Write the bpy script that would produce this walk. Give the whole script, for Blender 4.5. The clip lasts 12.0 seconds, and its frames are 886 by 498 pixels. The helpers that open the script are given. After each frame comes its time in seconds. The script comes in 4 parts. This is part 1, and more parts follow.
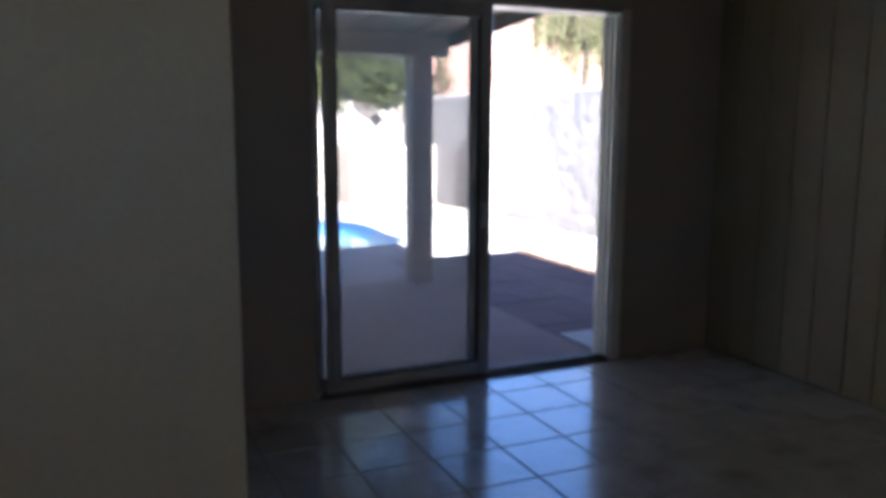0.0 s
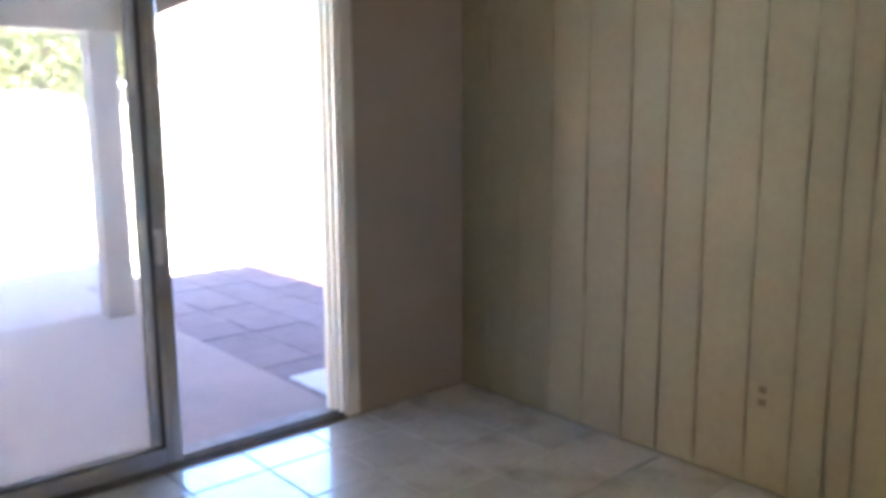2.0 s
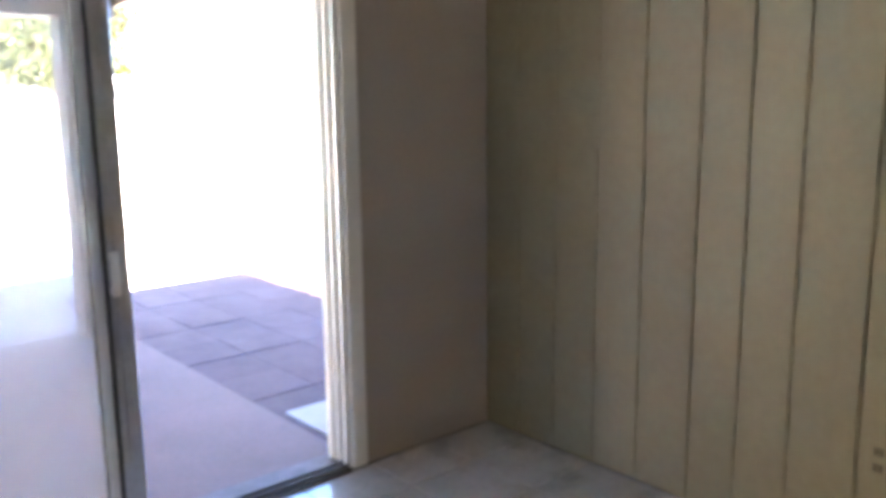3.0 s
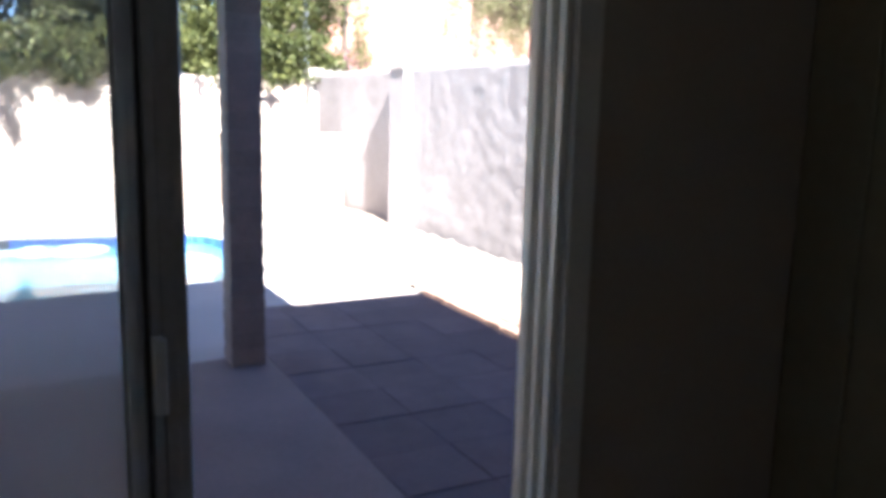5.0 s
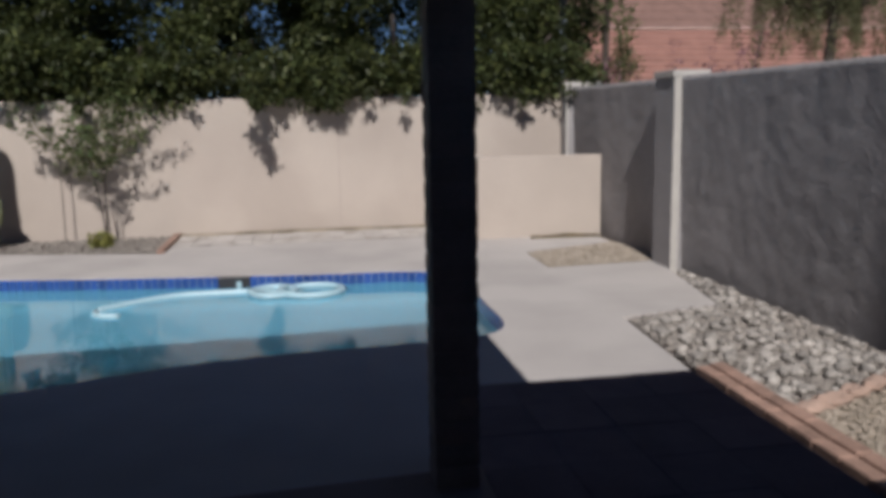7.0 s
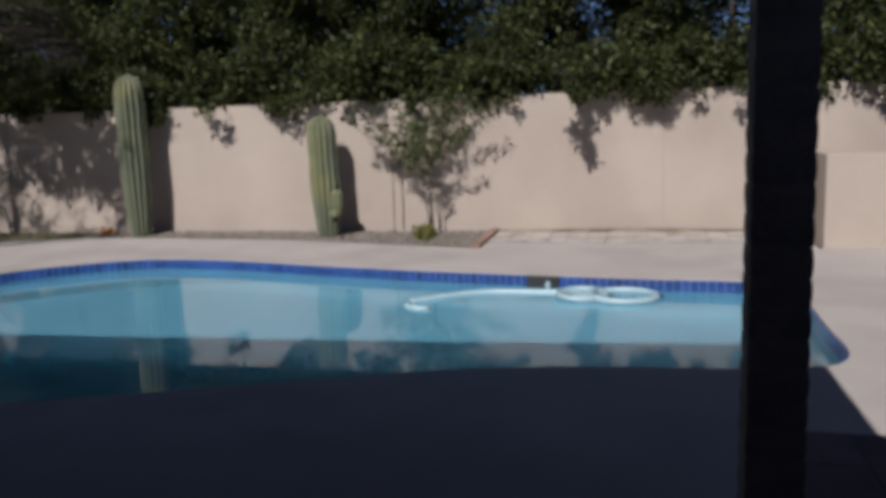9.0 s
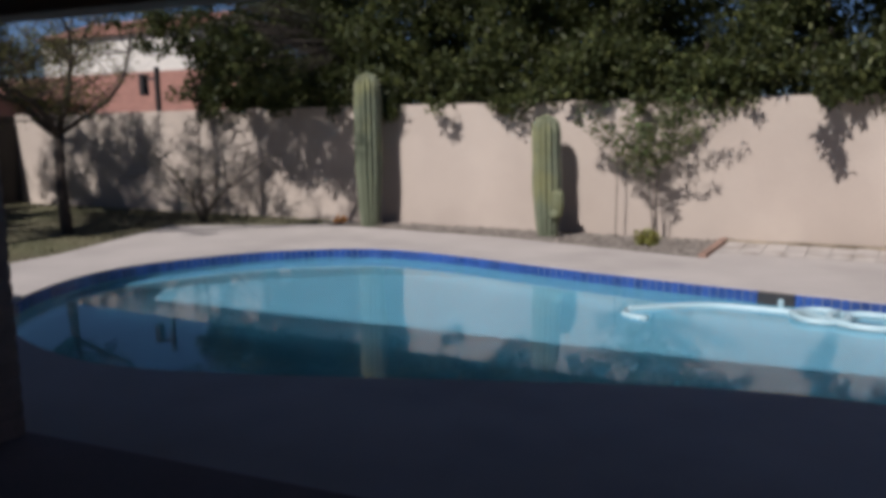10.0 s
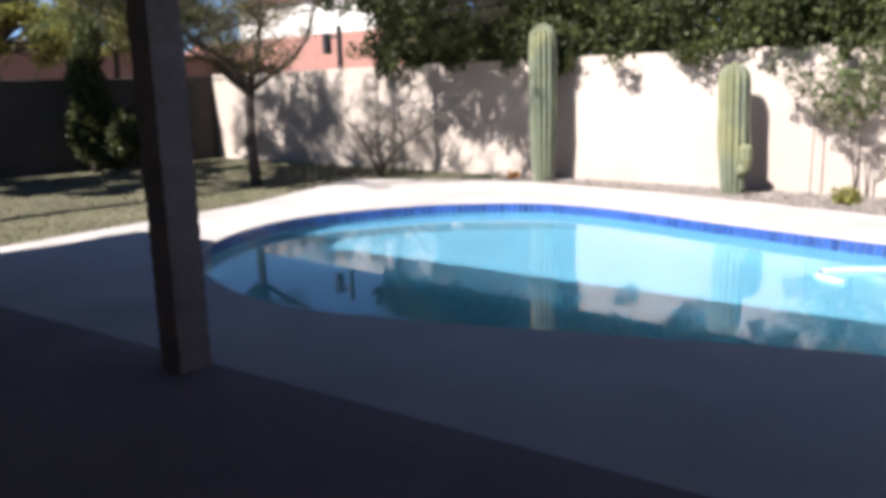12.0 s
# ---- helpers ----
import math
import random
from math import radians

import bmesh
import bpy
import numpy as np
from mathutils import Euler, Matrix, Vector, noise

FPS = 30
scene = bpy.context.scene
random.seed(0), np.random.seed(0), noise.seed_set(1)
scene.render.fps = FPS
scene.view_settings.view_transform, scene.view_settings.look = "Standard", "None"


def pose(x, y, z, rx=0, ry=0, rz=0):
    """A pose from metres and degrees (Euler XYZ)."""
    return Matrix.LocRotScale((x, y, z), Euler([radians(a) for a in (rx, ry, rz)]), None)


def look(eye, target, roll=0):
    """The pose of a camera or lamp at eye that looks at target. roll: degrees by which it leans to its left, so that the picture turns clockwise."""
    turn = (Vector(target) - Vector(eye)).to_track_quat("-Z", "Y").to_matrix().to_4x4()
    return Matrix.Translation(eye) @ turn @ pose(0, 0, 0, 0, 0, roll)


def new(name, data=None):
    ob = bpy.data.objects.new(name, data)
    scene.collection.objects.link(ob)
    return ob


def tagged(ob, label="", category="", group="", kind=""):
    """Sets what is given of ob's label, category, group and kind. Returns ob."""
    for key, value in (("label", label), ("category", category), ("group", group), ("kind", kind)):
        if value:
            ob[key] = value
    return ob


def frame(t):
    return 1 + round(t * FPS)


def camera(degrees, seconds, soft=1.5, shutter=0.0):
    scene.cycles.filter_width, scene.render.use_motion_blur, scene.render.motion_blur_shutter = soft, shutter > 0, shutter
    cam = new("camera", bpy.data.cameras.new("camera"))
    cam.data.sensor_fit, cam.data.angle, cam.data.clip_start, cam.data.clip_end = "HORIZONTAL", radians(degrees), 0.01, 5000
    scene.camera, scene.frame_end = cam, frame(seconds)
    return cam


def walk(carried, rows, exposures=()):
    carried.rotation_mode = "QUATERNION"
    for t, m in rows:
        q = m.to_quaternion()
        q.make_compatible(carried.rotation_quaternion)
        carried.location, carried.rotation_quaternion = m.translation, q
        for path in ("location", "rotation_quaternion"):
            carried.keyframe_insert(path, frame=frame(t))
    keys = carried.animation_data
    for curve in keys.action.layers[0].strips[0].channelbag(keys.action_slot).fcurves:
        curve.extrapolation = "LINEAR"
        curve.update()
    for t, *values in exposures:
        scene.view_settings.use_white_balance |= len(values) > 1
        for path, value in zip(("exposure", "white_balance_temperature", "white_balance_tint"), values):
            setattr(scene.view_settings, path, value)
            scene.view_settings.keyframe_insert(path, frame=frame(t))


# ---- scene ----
cam = camera(56.67, 12.0, soft=4.7)
# seconds, eye, (yaw, pitch down, lean)
PATH = [
    (0, (-2.929, -4.010, 1.453), (-24.11, 9.10, 0.21)),
    (0.5, (-2.730, -3.678, 1.445), (-34.47, 8.60, 0.93)),
    (1, (-2.600, -3.480, 1.447), (-45.55, 11.80, -0.95)),
    (1.5, (-2.321, -3.316, 1.461), (-42.70, 11.62, -1.73)),
    (2, (-2.154, -3.129, 1.451), (-41.25, 9.71, -0.31)),
    (2.5, (-1.982, -2.848, 1.470), (-42.45, 9.52, -1.13)),
    (3, (-1.776, -2.580, 1.434), (-41.01, 10.03, -0.67)),
    (3.5, (-1.585, -2.426, 1.444), (-33.97, 9.88, -1.17)),
    (5.5, (-0.966, -1.128, 1.399), (-26.15, 10.14, 0.07)),
    (5.8, (-0.870, -0.935, 1.479), (-25.43, 10.51, -2.22)),
    (6, (-0.806, -0.825, 1.462), (-24.58, 10.27, -0.80)),
    (6.5, (-0.671, -0.548, 1.531), (-16.43, 9.05, -0.40)),
    (8.5, (-0.449, 0.171, 1.491), (6.92, 10.43, -1.66)),
    (9, (-0.440, 0.198, 1.493), (13.69, 9.11, -1.98)),
    (9.5, (-0.448, 0.232, 1.496), (17.61, 8.98, -1.34)),
    (10, (-0.480, 0.270, 1.505), (28.92, 8.85, -0.79)),
    (10.5, (-0.450, 0.265, 1.495), (39.45, 8.80, -1.85)),
    (11, (-0.465, 0.289, 1.471), (42.12, 10.44, -1.64)),
    (11.5, (-0.499, 0.251, 1.487), (44.17, 11.84, -0.12)),
    (12, (-0.530, 0.375, 1.416), (41.18, 11.37, -1.67)),
]
walk(cam, [(t, pose(*eye, 90 - turn[1], 0, turn[0]) @ pose(0, 0, 0, 0, 0, turn[2])) for t, eye, turn in PATH],
     exposures=[(0.0, 3.82, 5650, 13), (0.5, 3.47, 5650, 13), (0.9, 4.05, 5700, 14), (1.2, 5.45, 6150, 15), (1.5, 6.3, 6400, 16), (2.5, 6.55, 6450, 16),
                (3.5, 6.5, 6450, 16), (5.3, 2.75, 6000, 14), (5.5, 2.35, 6000, 14), (5.8, 1.7, 6000, 14), (6.0, 1.0, 6000, 13), (6.5, 0.15, 6000, 13),
                (8.5, -0.15, 6150, 15), (9.5, -0.1, 6150, 16), (10.5, 0.3, 6150, 17), (11.0, 0.7, 6150, 16), (11.5, 1.15, 6150, 16), (12.0, 1.45, 6150, 16)])

# ---------------------------------------------------------------- light
SUN_WAY = Vector((0.15, 1.0, -0.93))
world = bpy.data.worlds.new("world")
scene.world = world
world.use_nodes = True
_sky = world.node_tree.nodes.new("ShaderNodeTexSky")
_sky.sky_type, _sky.sun_disc = "NISHITA", False
_sky.sun_elevation, _sky.sun_rotation = radians(42.6), radians(188.5)
_sky.altitude, _sky.air_density, _sky.dust_density, _sky.ozone_density = 1000, 0.7, 0.1, 5.0
_bg = world.node_tree.nodes["Background"]
_bg.inputs["Strength"].default_value = 0.05
world.node_tree.links.new(_sky.outputs[0], _bg.inputs["Color"])

sun = new("sun", bpy.data.lights.new("sun", "SUN"))
sun.data.energy, sun.data.angle, sun.data.color = 5.0, radians(0.53), (1.0, 0.95, 0.87)
sun.matrix_world = look((0, -20, 20), Vector((0, -20, 20)) + SUN_WAY)

# added fill lamp at an unseen rear opening, balancing the room's walls
room_fill_light = new("room_fill_light", bpy.data.lights.new("room_fill_light", "AREA"))
room_fill_light.data.shape, room_fill_light.data.size, room_fill_light.data.size_y = "RECTANGLE", 0.38, 0.58
room_fill_light.data.energy, room_fill_light.data.color = 0.26, (1.0, 0.92, 0.76)
room_fill_light.matrix_world = look((-3.2, -5.99, 1.7), (-2.4, 0.0, 1.1))


# ---------------------------------------------------------------- materials
def material(name, color, rough=0.8, metal=0.0, vary=0.15, scale=6.0, fine=60.0, bump=0.2, bump_scale=80.0, depth=0.01,
             second=None, second_scale=1.5, second_at=0.55, per_object=0.0, per_island=0.0, coat=0.0, spec=0.5):
    """A surface with broad stains, fine grain and relief at real-world size."""
    m = bpy.data.materials.new(name)
    m.use_nodes = True
    nt = m.node_tree
    n, l = nt.nodes, nt.links
    b = n["Principled BSDF"]
    b.inputs["Roughness"].default_value, b.inputs["Metallic"].default_value = rough, metal
    b.inputs["Specular IOR Level"].default_value = spec
    b.inputs["Coat Weight"].default_value, b.inputs["Coat Roughness"].default_value = coat, 0.1
    geo = n.new("ShaderNodeNewGeometry")
    def noise_at(s, detail=4.0):
        t = n.new("ShaderNodeTexNoise")
        t.inputs["Scale"].default_value, t.inputs["Detail"].default_value = s, detail
        l.new(geo.outputs["Position"], t.inputs["Vector"])
        return t.outputs["Fac"]
    def ranged(fac, lo, hi):
        r = n.new("ShaderNodeMapRange")
        r.inputs["From Min"].default_value, r.inputs["From Max"].default_value = 0.3, 0.7
        r.inputs["To Min"].default_value, r.inputs["To Max"].default_value = lo, hi
        l.new(fac, r.inputs["Value"])
        return r.outputs["Result"]
    def times(a, c):
        t = n.new("ShaderNodeMath")
        t.operation = "MULTIPLY"
        l.new(a, t.inputs[0])
        l.new(c, t.inputs[1])
        return t.outputs[0]
    value = times(ranged(noise_at(scale), 1 - vary, 1 + vary), ranged(noise_at(fine, 2.0), 1 - vary * 0.6, 1 + vary * 0.6))
    if per_object:
        info = n.new("ShaderNodeObjectInfo")
        r = n.new("ShaderNodeMapRange")
        r.inputs["To Min"].default_value, r.inputs["To Max"].default_value = 1 - per_object, 1 + per_object
        l.new(info.outputs["Random"], r.inputs["Value"])
        value = times(value, r.outputs["Result"])
    if per_island:
        r = n.new("ShaderNodeMapRange")
        r.inputs["To Min"].default_value, r.inputs["To Max"].default_value = 1 - per_island, 1 + per_island
        l.new(geo.outputs["Random Per Island"], r.inputs["Value"])
        value = times(value, r.outputs["Result"])
    base = n.new("ShaderNodeRGB")
    base.outputs[0].default_value = (*color, 1)
    source = base.outputs[0]
    if second:
        mix = n.new("ShaderNodeMix")
        mix.data_type = "RGBA"
        mix.inputs[7].default_value = (*second, 1)
        l.new(source, mix.inputs[6])
        r = n.new("ShaderNodeMapRange")
        r.inputs["From Min"].default_value, r.inputs["From Max"].default_value = second_at - 0.08, second_at + 0.08
        if per_island:
            shifted = n.new("ShaderNodeMath")
            shifted.operation = "FRACT"
            scaled = n.new("ShaderNodeMath")
            scaled.operation = "MULTIPLY"
            scaled.inputs[1].default_value = 7.31
            l.new(geo.outputs["Random Per Island"], scaled.inputs[0])
            l.new(scaled.outputs[0], shifted.inputs[0])
            l.new(shifted.outputs[0], r.inputs["Value"])
        else:
            l.new(noise_at(second_scale, 5.0), r.inputs["Value"])
        l.new(r.outputs["Result"], mix.inputs[0])
        source = mix.outputs[2]
    scaled_color = n.new("ShaderNodeVectorMath")
    scaled_color.operation = "SCALE"
    l.new(source, scaled_color.inputs[0])
    l.new(value, scaled_color.inputs["Scale"])
    l.new(scaled_color.outputs[0], b.inputs["Base Color"])
    if bump:
        bp = n.new("ShaderNodeBump")
        bp.inputs["Strength"].default_value, bp.inputs["Distance"].default_value = bump, depth
        l.new(noise_at(bump_scale, 3.0), bp.inputs["Height"])
        l.new(bp.outputs["Normal"], b.inputs["Normal"])
    return m


def leaf_material(name, color, through_color, per_island=0.45, rough=0.5, second=None):
    m = material(name, color, rough=rough, vary=0.35, scale=1.6, fine=8.0, bump=0, per_island=per_island, spec=0.2, second=second, second_at=0.6)
    nt = m.node_tree
    out = nt.nodes["Material Output"]
    soft = nt.nodes.new("ShaderNodeBsdfTranslucent")
    soft.inputs["Color"].default_value = (*through_color, 1)
    mix = nt.nodes.new("ShaderNodeMixShader")
    mix.inputs[0].default_value = 0.3
    nt.links.new(nt.nodes["Principled BSDF"].outputs[0], mix.inputs[1])
    nt.links.new(soft.outputs[0], mix.inputs[2])
    nt.links.new(mix.outputs[0], out.inputs["Surface"])
    return m


def clear_material(name, tint, ior, dust=0.0, dust_color=(0.7, 0.7, 0.72), ripple=0.0, ripple_scale=3.0, bends=False):
    """Clear glass or water: seen through, with gloss by its index."""
    m = bpy.data.materials.new(name)
    m.use_nodes = True
    nt = m.node_tree
    n, l = nt.nodes, nt.links
    n.remove(n["Principled BSDF"])
    clear, gloss, fres, mix = (n.new(k) for k in ("ShaderNodeBsdfRefraction" if bends else "ShaderNodeBsdfTransparent", "ShaderNodeBsdfGlossy", "ShaderNodeFresnel", "ShaderNodeMixShader"))
    clear.inputs["Color"].default_value = (*tint, 1)
    gloss.inputs["Roughness"].default_value = 0.008
    if bends:
        clear.inputs["IOR"].default_value, clear.inputs["Roughness"].default_value = ior, 0.0
    fres.inputs["IOR"].default_value = ior
    l.new(fres.outputs[0], mix.inputs[0])
    l.new(clear.outputs[0], mix.inputs[1])
    l.new(gloss.outputs[0], mix.inputs[2])
    last = mix.outputs[0]
    if ripple:
        geo, t, bp = (n.new(k) for k in ("ShaderNodeNewGeometry", "ShaderNodeTexNoise", "ShaderNodeBump"))
        t.inputs["Scale"].default_value, t.inputs["Detail"].default_value = ripple_scale, 2.0
        bp.inputs["Strength"].default_value, bp.inputs["Distance"].default_value = ripple, 0.02
        l.new(geo.outputs["Position"], t.inputs["Vector"])
        l.new(t.outputs["Fac"], bp.inputs["Height"])
        l.new(bp.outputs["Normal"], gloss.inputs["Normal"])
        l.new(bp.outputs["Normal"], fres.inputs["Normal"])
        if bends:
            l.new(bp.outputs["Normal"], clear.inputs["Normal"])
    if dust:
        geo, t, r, d, mx = (n.new(k) for k in ("ShaderNodeNewGeometry", "ShaderNodeTexNoise", "ShaderNodeMapRange", "ShaderNodeBsdfDiffuse", "ShaderNodeMixShader"))
        t.inputs["Scale"].default_value, t.inputs["Detail"].default_value = 4.0, 6.0
        r.inputs["To Min"].default_value, r.inputs["To Max"].default_value = dust * 0.5, dust * 1.5
        d.inputs["Color"].default_value = (*dust_color, 1)
        l.new(geo.outputs["Position"], t.inputs["Vector"])
        l.new(t.outputs["Fac"], r.inputs["Value"])
        l.new(r.outputs["Result"], mx.inputs[0])
        l.new(last, mx.inputs[1])
        l.new(d.outputs[0], mx.inputs[2])
        last = mx.outputs[0]
    l.new(last, n["Material Output"].inputs["Surface"])
    return m


M = dict(
    wall_paint=material("cream_wall_paint", (0.423, 0.356, 0.293), 0.75, vary=0.06, scale=1.2, bump=0.15, bump_scale=120),
    panel=material("painted_panelling", (0.34, 0.29, 0.18), 0.55, vary=0.07, scale=1.5, fine=30, bump=0.1, bump_scale=60, per_object=0.05),
    groove=material("panelling_groove", (0.31, 0.265, 0.165), 0.8, vary=0.1),
    partition=material("sage_wall_paint", (0.72, 0.69, 0.555), 0.75, vary=0.06, scale=1.2, bump=0.15, bump_scale=120),
    ceiling=material("ceiling_texture", (0.7, 0.68, 0.64), 0.9, vary=0.05, bump=0.4, bump_scale=90),
    tile=material("floor_tile_glaze", (0.66, 0.63, 0.60), 0.2, spec=1.0, coat=0.5, vary=0.09, scale=5, fine=40, bump=0.06, bump_scale=12, per_object=0.05, second=(0.5, 0.46, 0.42), second_scale=4, second_at=0.6),
    grout=material("floor_grout", (0.36, 0.33, 0.3), 0.9, vary=0.15),
    frame=material("bare_aluminium", (0.5, 0.5, 0.51), 0.38, metal=0.7, vary=0.1, bump=0.05),
    jamb=material("off_white_jamb", (0.82, 0.79, 0.73), 0.45, vary=0.06, bump=0.05),
    track=material("dirty_track", (0.17, 0.16, 0.16), 0.65, vary=0.2, scale=12, bump=0.1),
    plate=material("painted_plate", (0.36, 0.305, 0.19), 0.4, vary=0.03, bump=0),
    socket=material("brown_socket_plastic", (0.20, 0.165, 0.10), 0.45, vary=0.05, bump=0),
    slot=material("dark_slot", (0.03, 0.03, 0.03), 0.6, vary=0.02, bump=0),
    handle=material("white_handle_plastic", (0.8, 0.79, 0.75), 0.4, vary=0.04, bump=0),
    rubber=material("black_gasket", (0.03, 0.03, 0.03), 0.6, vary=0.05, bump=0),
    # part of the shade under the cover is put into this slab colour
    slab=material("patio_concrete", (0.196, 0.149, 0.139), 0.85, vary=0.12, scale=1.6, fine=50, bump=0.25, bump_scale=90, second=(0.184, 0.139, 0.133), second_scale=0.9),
    pad=material("pale_concrete_pad", (0.416, 0.416, 0.416), 0.85, vary=0.1, scale=3, bump=0.25),
    deck=material("pool_deck_coating", (0.402, 0.365, 0.335), 0.9, vary=0.08, scale=1.3, fine=70, bump=0.4, bump_scale=110, second=(0.362, 0.329, 0.302), second_scale=0.7),
    paver=material("dark_paver", (0.127, 0.095, 0.101), 0.9, vary=0.14, scale=5, bump=0.35, bump_scale=90, per_object=0.12),
    sand=material("joint_sand", (0.127, 0.096, 0.101), 1.0, vary=0.15, bump=0.4),
    ground=material("desert_earth", (0.228, 0.181, 0.141), 1.0, vary=0.18, scale=1.5, fine=30, bump=0.6, bump_scale=30, depth=0.03),
    block=material("slump_block", (0.228, 0.19, 0.171), 0.92, vary=0.14, scale=7, bump=0.5, bump_scale=45, depth=0.012, per_object=0.08),
    mortar=material("mortar", (0.228, 0.208, 0.187), 0.95, vary=0.1, bump=0.5),
    house=material("house_stucco", (0.335, 0.288, 0.249), 0.95, vary=0.08, bump=0.5, bump_scale=50),
    timber=material("brown_painted_timber", (0.127, 0.095, 0.076), 0.7, vary=0.15, scale=4, bump=0.25, bump_scale=40),
    roofing=material("patio_roofing", (0.268, 0.242, 0.215), 0.9, vary=0.12),
    beige=material("beige_stucco_wall", (0.402, 0.341, 0.288), 0.95, vary=0.06, scale=0.9, fine=40, bump=0.45, bump_scale=60, second=(0.369, 0.31, 0.261), second_scale=0.6),
    grey=material("grey_stucco_wall", (0.262, 0.243, 0.237), 0.95, vary=0.10, scale=2.0, fine=25, bump=0.5, bump_scale=28, depth=0.012),
    # colour taken far down to stand in for the shade on this wall
    shade_wall=material("shade_darkened_stucco", (0.05, 0.045, 0.04), 0.95, vary=0.14, scale=2.0, fine=25, bump=0.5, bump_scale=28, depth=0.012),
    white=material("white_pilaster_paint", (0.389, 0.362, 0.325), 0.9, vary=0.08, bump=0.3),
    brick=material("red_clay_brick", (0.275, 0.171, 0.127), 0.92, vary=0.2, scale=12, bump=0.4, bump_scale=60, per_object=0.2),
    edging=material("pink_sandstone", (0.349, 0.242, 0.187), 0.95, vary=0.15, scale=9, bump=0.5, bump_scale=40, per_object=0.15),
    rock=material("river_rock", (0.284, 0.256, 0.225), 0.85, vary=0.15, scale=14, bump=0.3, bump_scale=40, per_object=0.32),
    bed_stone=material("grey_brown_bed_stones", (0.224, 0.196, 0.168), 0.95, vary=0.2, scale=12, bump=0.3, per_island=0.28),
    moss=material("mossy_soil", (0.1, 0.075, 0.04), 1.0, vary=0.3, scale=6, fine=50, bump=0.8, bump_scale=40, depth=0.02, second=(0.265, 0.218, 0.156), second_scale=2.0),
    pebble=material("tan_pea_gravel", (0.344, 0.288, 0.228), 0.95, vary=0.15, scale=12, bump=0.3, per_island=0.18),
    gravel_bed=material("tan_gravel_bed", (0.292, 0.241, 0.181), 1.0, vary=0.25, scale=9, fine=70, bump=1.0, bump_scale=55, depth=0.02),
    soil=material("dry_soil", (0.148, 0.12, 0.101), 1.0, vary=0.25, scale=5, fine=50, bump=0.9, bump_scale=40, depth=0.02),
    pool_tile=material("cobalt_pool_tile", (0.027, 0.067, 0.228), 0.15, vary=0.15, scale=8, bump=0.05, per_object=0.22),
    plaster=material("pale_blue_pool_plaster", (0.181, 0.282, 0.329), 0.8, vary=0.05, scale=1.2, bump=0.1),
    hose=material("white_hose", (0.335, 0.47, 0.51), 0.4, vary=0.04, bump=0),
    cactus=material("saguaro_skin", (0.111, 0.129, 0.081), 0.7, vary=0.15, scale=5, fine=40, bump=0.2, second=(0.165, 0.168, 0.076), second_scale=1.6, second_at=0.54),
    spine=material("cactus_spines", (0.335, 0.316, 0.228), 0.8, vary=0.1, bump=0),
    bark=material("dark_bark", (0.056, 0.043, 0.034), 0.95, vary=0.25, scale=14, bump=0.8, bump_scale=30, depth=0.02),
    grass=material("dry_lawn", (0.105, 0.095, 0.052), 0.95, vary=0.2, scale=0.8, fine=20, bump=0.5, second=(0.085, 0.085, 0.04), second_scale=0.6),
    blade=material("grass_blades", (0.10, 0.092, 0.05), 0.9, vary=0.15, scale=0.8, bump=0, per_island=0.2, second=(0.12, 0.105, 0.062), second_at=0.6),
    strip=material("stained_pale_blocks", (0.40, 0.36, 0.325), 0.9, vary=0.12, scale=2.5, fine=50, bump=0.4, bump_scale=90, per_object=0.07, second=(0.27, 0.235, 0.20), second_scale=5.0, second_at=0.58),
    flower=leaf_material("orange_petals", (0.50, 0.20, 0.03), (0.5, 0.2, 0.04), per_island=0.3),
    # yellow leaves brightened in their colour so the crowns look sunlit
    leaf_yellow=leaf_material("sunlit_yellow_leaves", (0.20, 0.19, 0.05), (0.34, 0.32, 0.08), second=(0.16, 0.17, 0.05)),
    leaf=leaf_material("dark_green_leaves", (0.040, 0.050, 0.019), (0.10, 0.12, 0.03), per_island=0.7, rough=0.5, second=(0.062, 0.068, 0.022)),
    leaf_light=leaf_material("feathery_leaves", (0.073, 0.099, 0.036), (0.146, 0.189, 0.052), second=(0.099, 0.095, 0.043)),
    leaf_weep=leaf_material("olive_weeping_leaves", (0.099, 0.107, 0.052), (0.172, 0.189, 0.077), second=(0.129, 0.112, 0.06)),
    leaf_dry=leaf_material("yellow_green_leaves", (0.09, 0.095, 0.034), (0.163, 0.163, 0.052), second=(0.112, 0.09, 0.039)),
    leaf_red=leaf_material("purple_red_leaves", (0.19, 0.105, 0.12), (0.25, 0.12, 0.13)),
    ridge=material("pale_ridge_mortar", (0.361, 0.258, 0.215), 0.9, vary=0.12, bump=0.3),
    brown_tile=material("brown_roof_tile", (0.172, 0.099, 0.077), 0.9, vary=0.15, scale=3, bump=0.3, per_island=0.15),
    joint=material("caulked_joint", (0.335, 0.282, 0.242), 0.9, vary=0.15, bump=0.2),
    salmon=material("salmon_stucco", (0.242, 0.134, 0.104), 0.95, vary=0.06, bump=0.3),
    roof_tile=material("red_roof_tile", (0.221, 0.111, 0.084), 0.9, vary=0.15, scale=3, bump=0.3, per_object=0.12, per_island=0.15),
    cream=material("cream_stucco", (0.523, 0.496, 0.443), 0.95, vary=0.05, bump=0.3),
    pole=material("blue_grey_pole", (0.201, 0.242, 0.309), 0.5, vary=0.08, bump=0),
    black=material("black_paint", (0.02, 0.02, 0.022), 0.5, vary=0.1, bump=0),
    glass=clear_material("door_glass", (0.97, 0.98, 0.985), 1.5, dust=0.16),
    water=clear_material("pool_water", (0.46, 0.84, 0.99), 1.7, ripple=0.010, ripple_scale=2.2, bends=True),
)


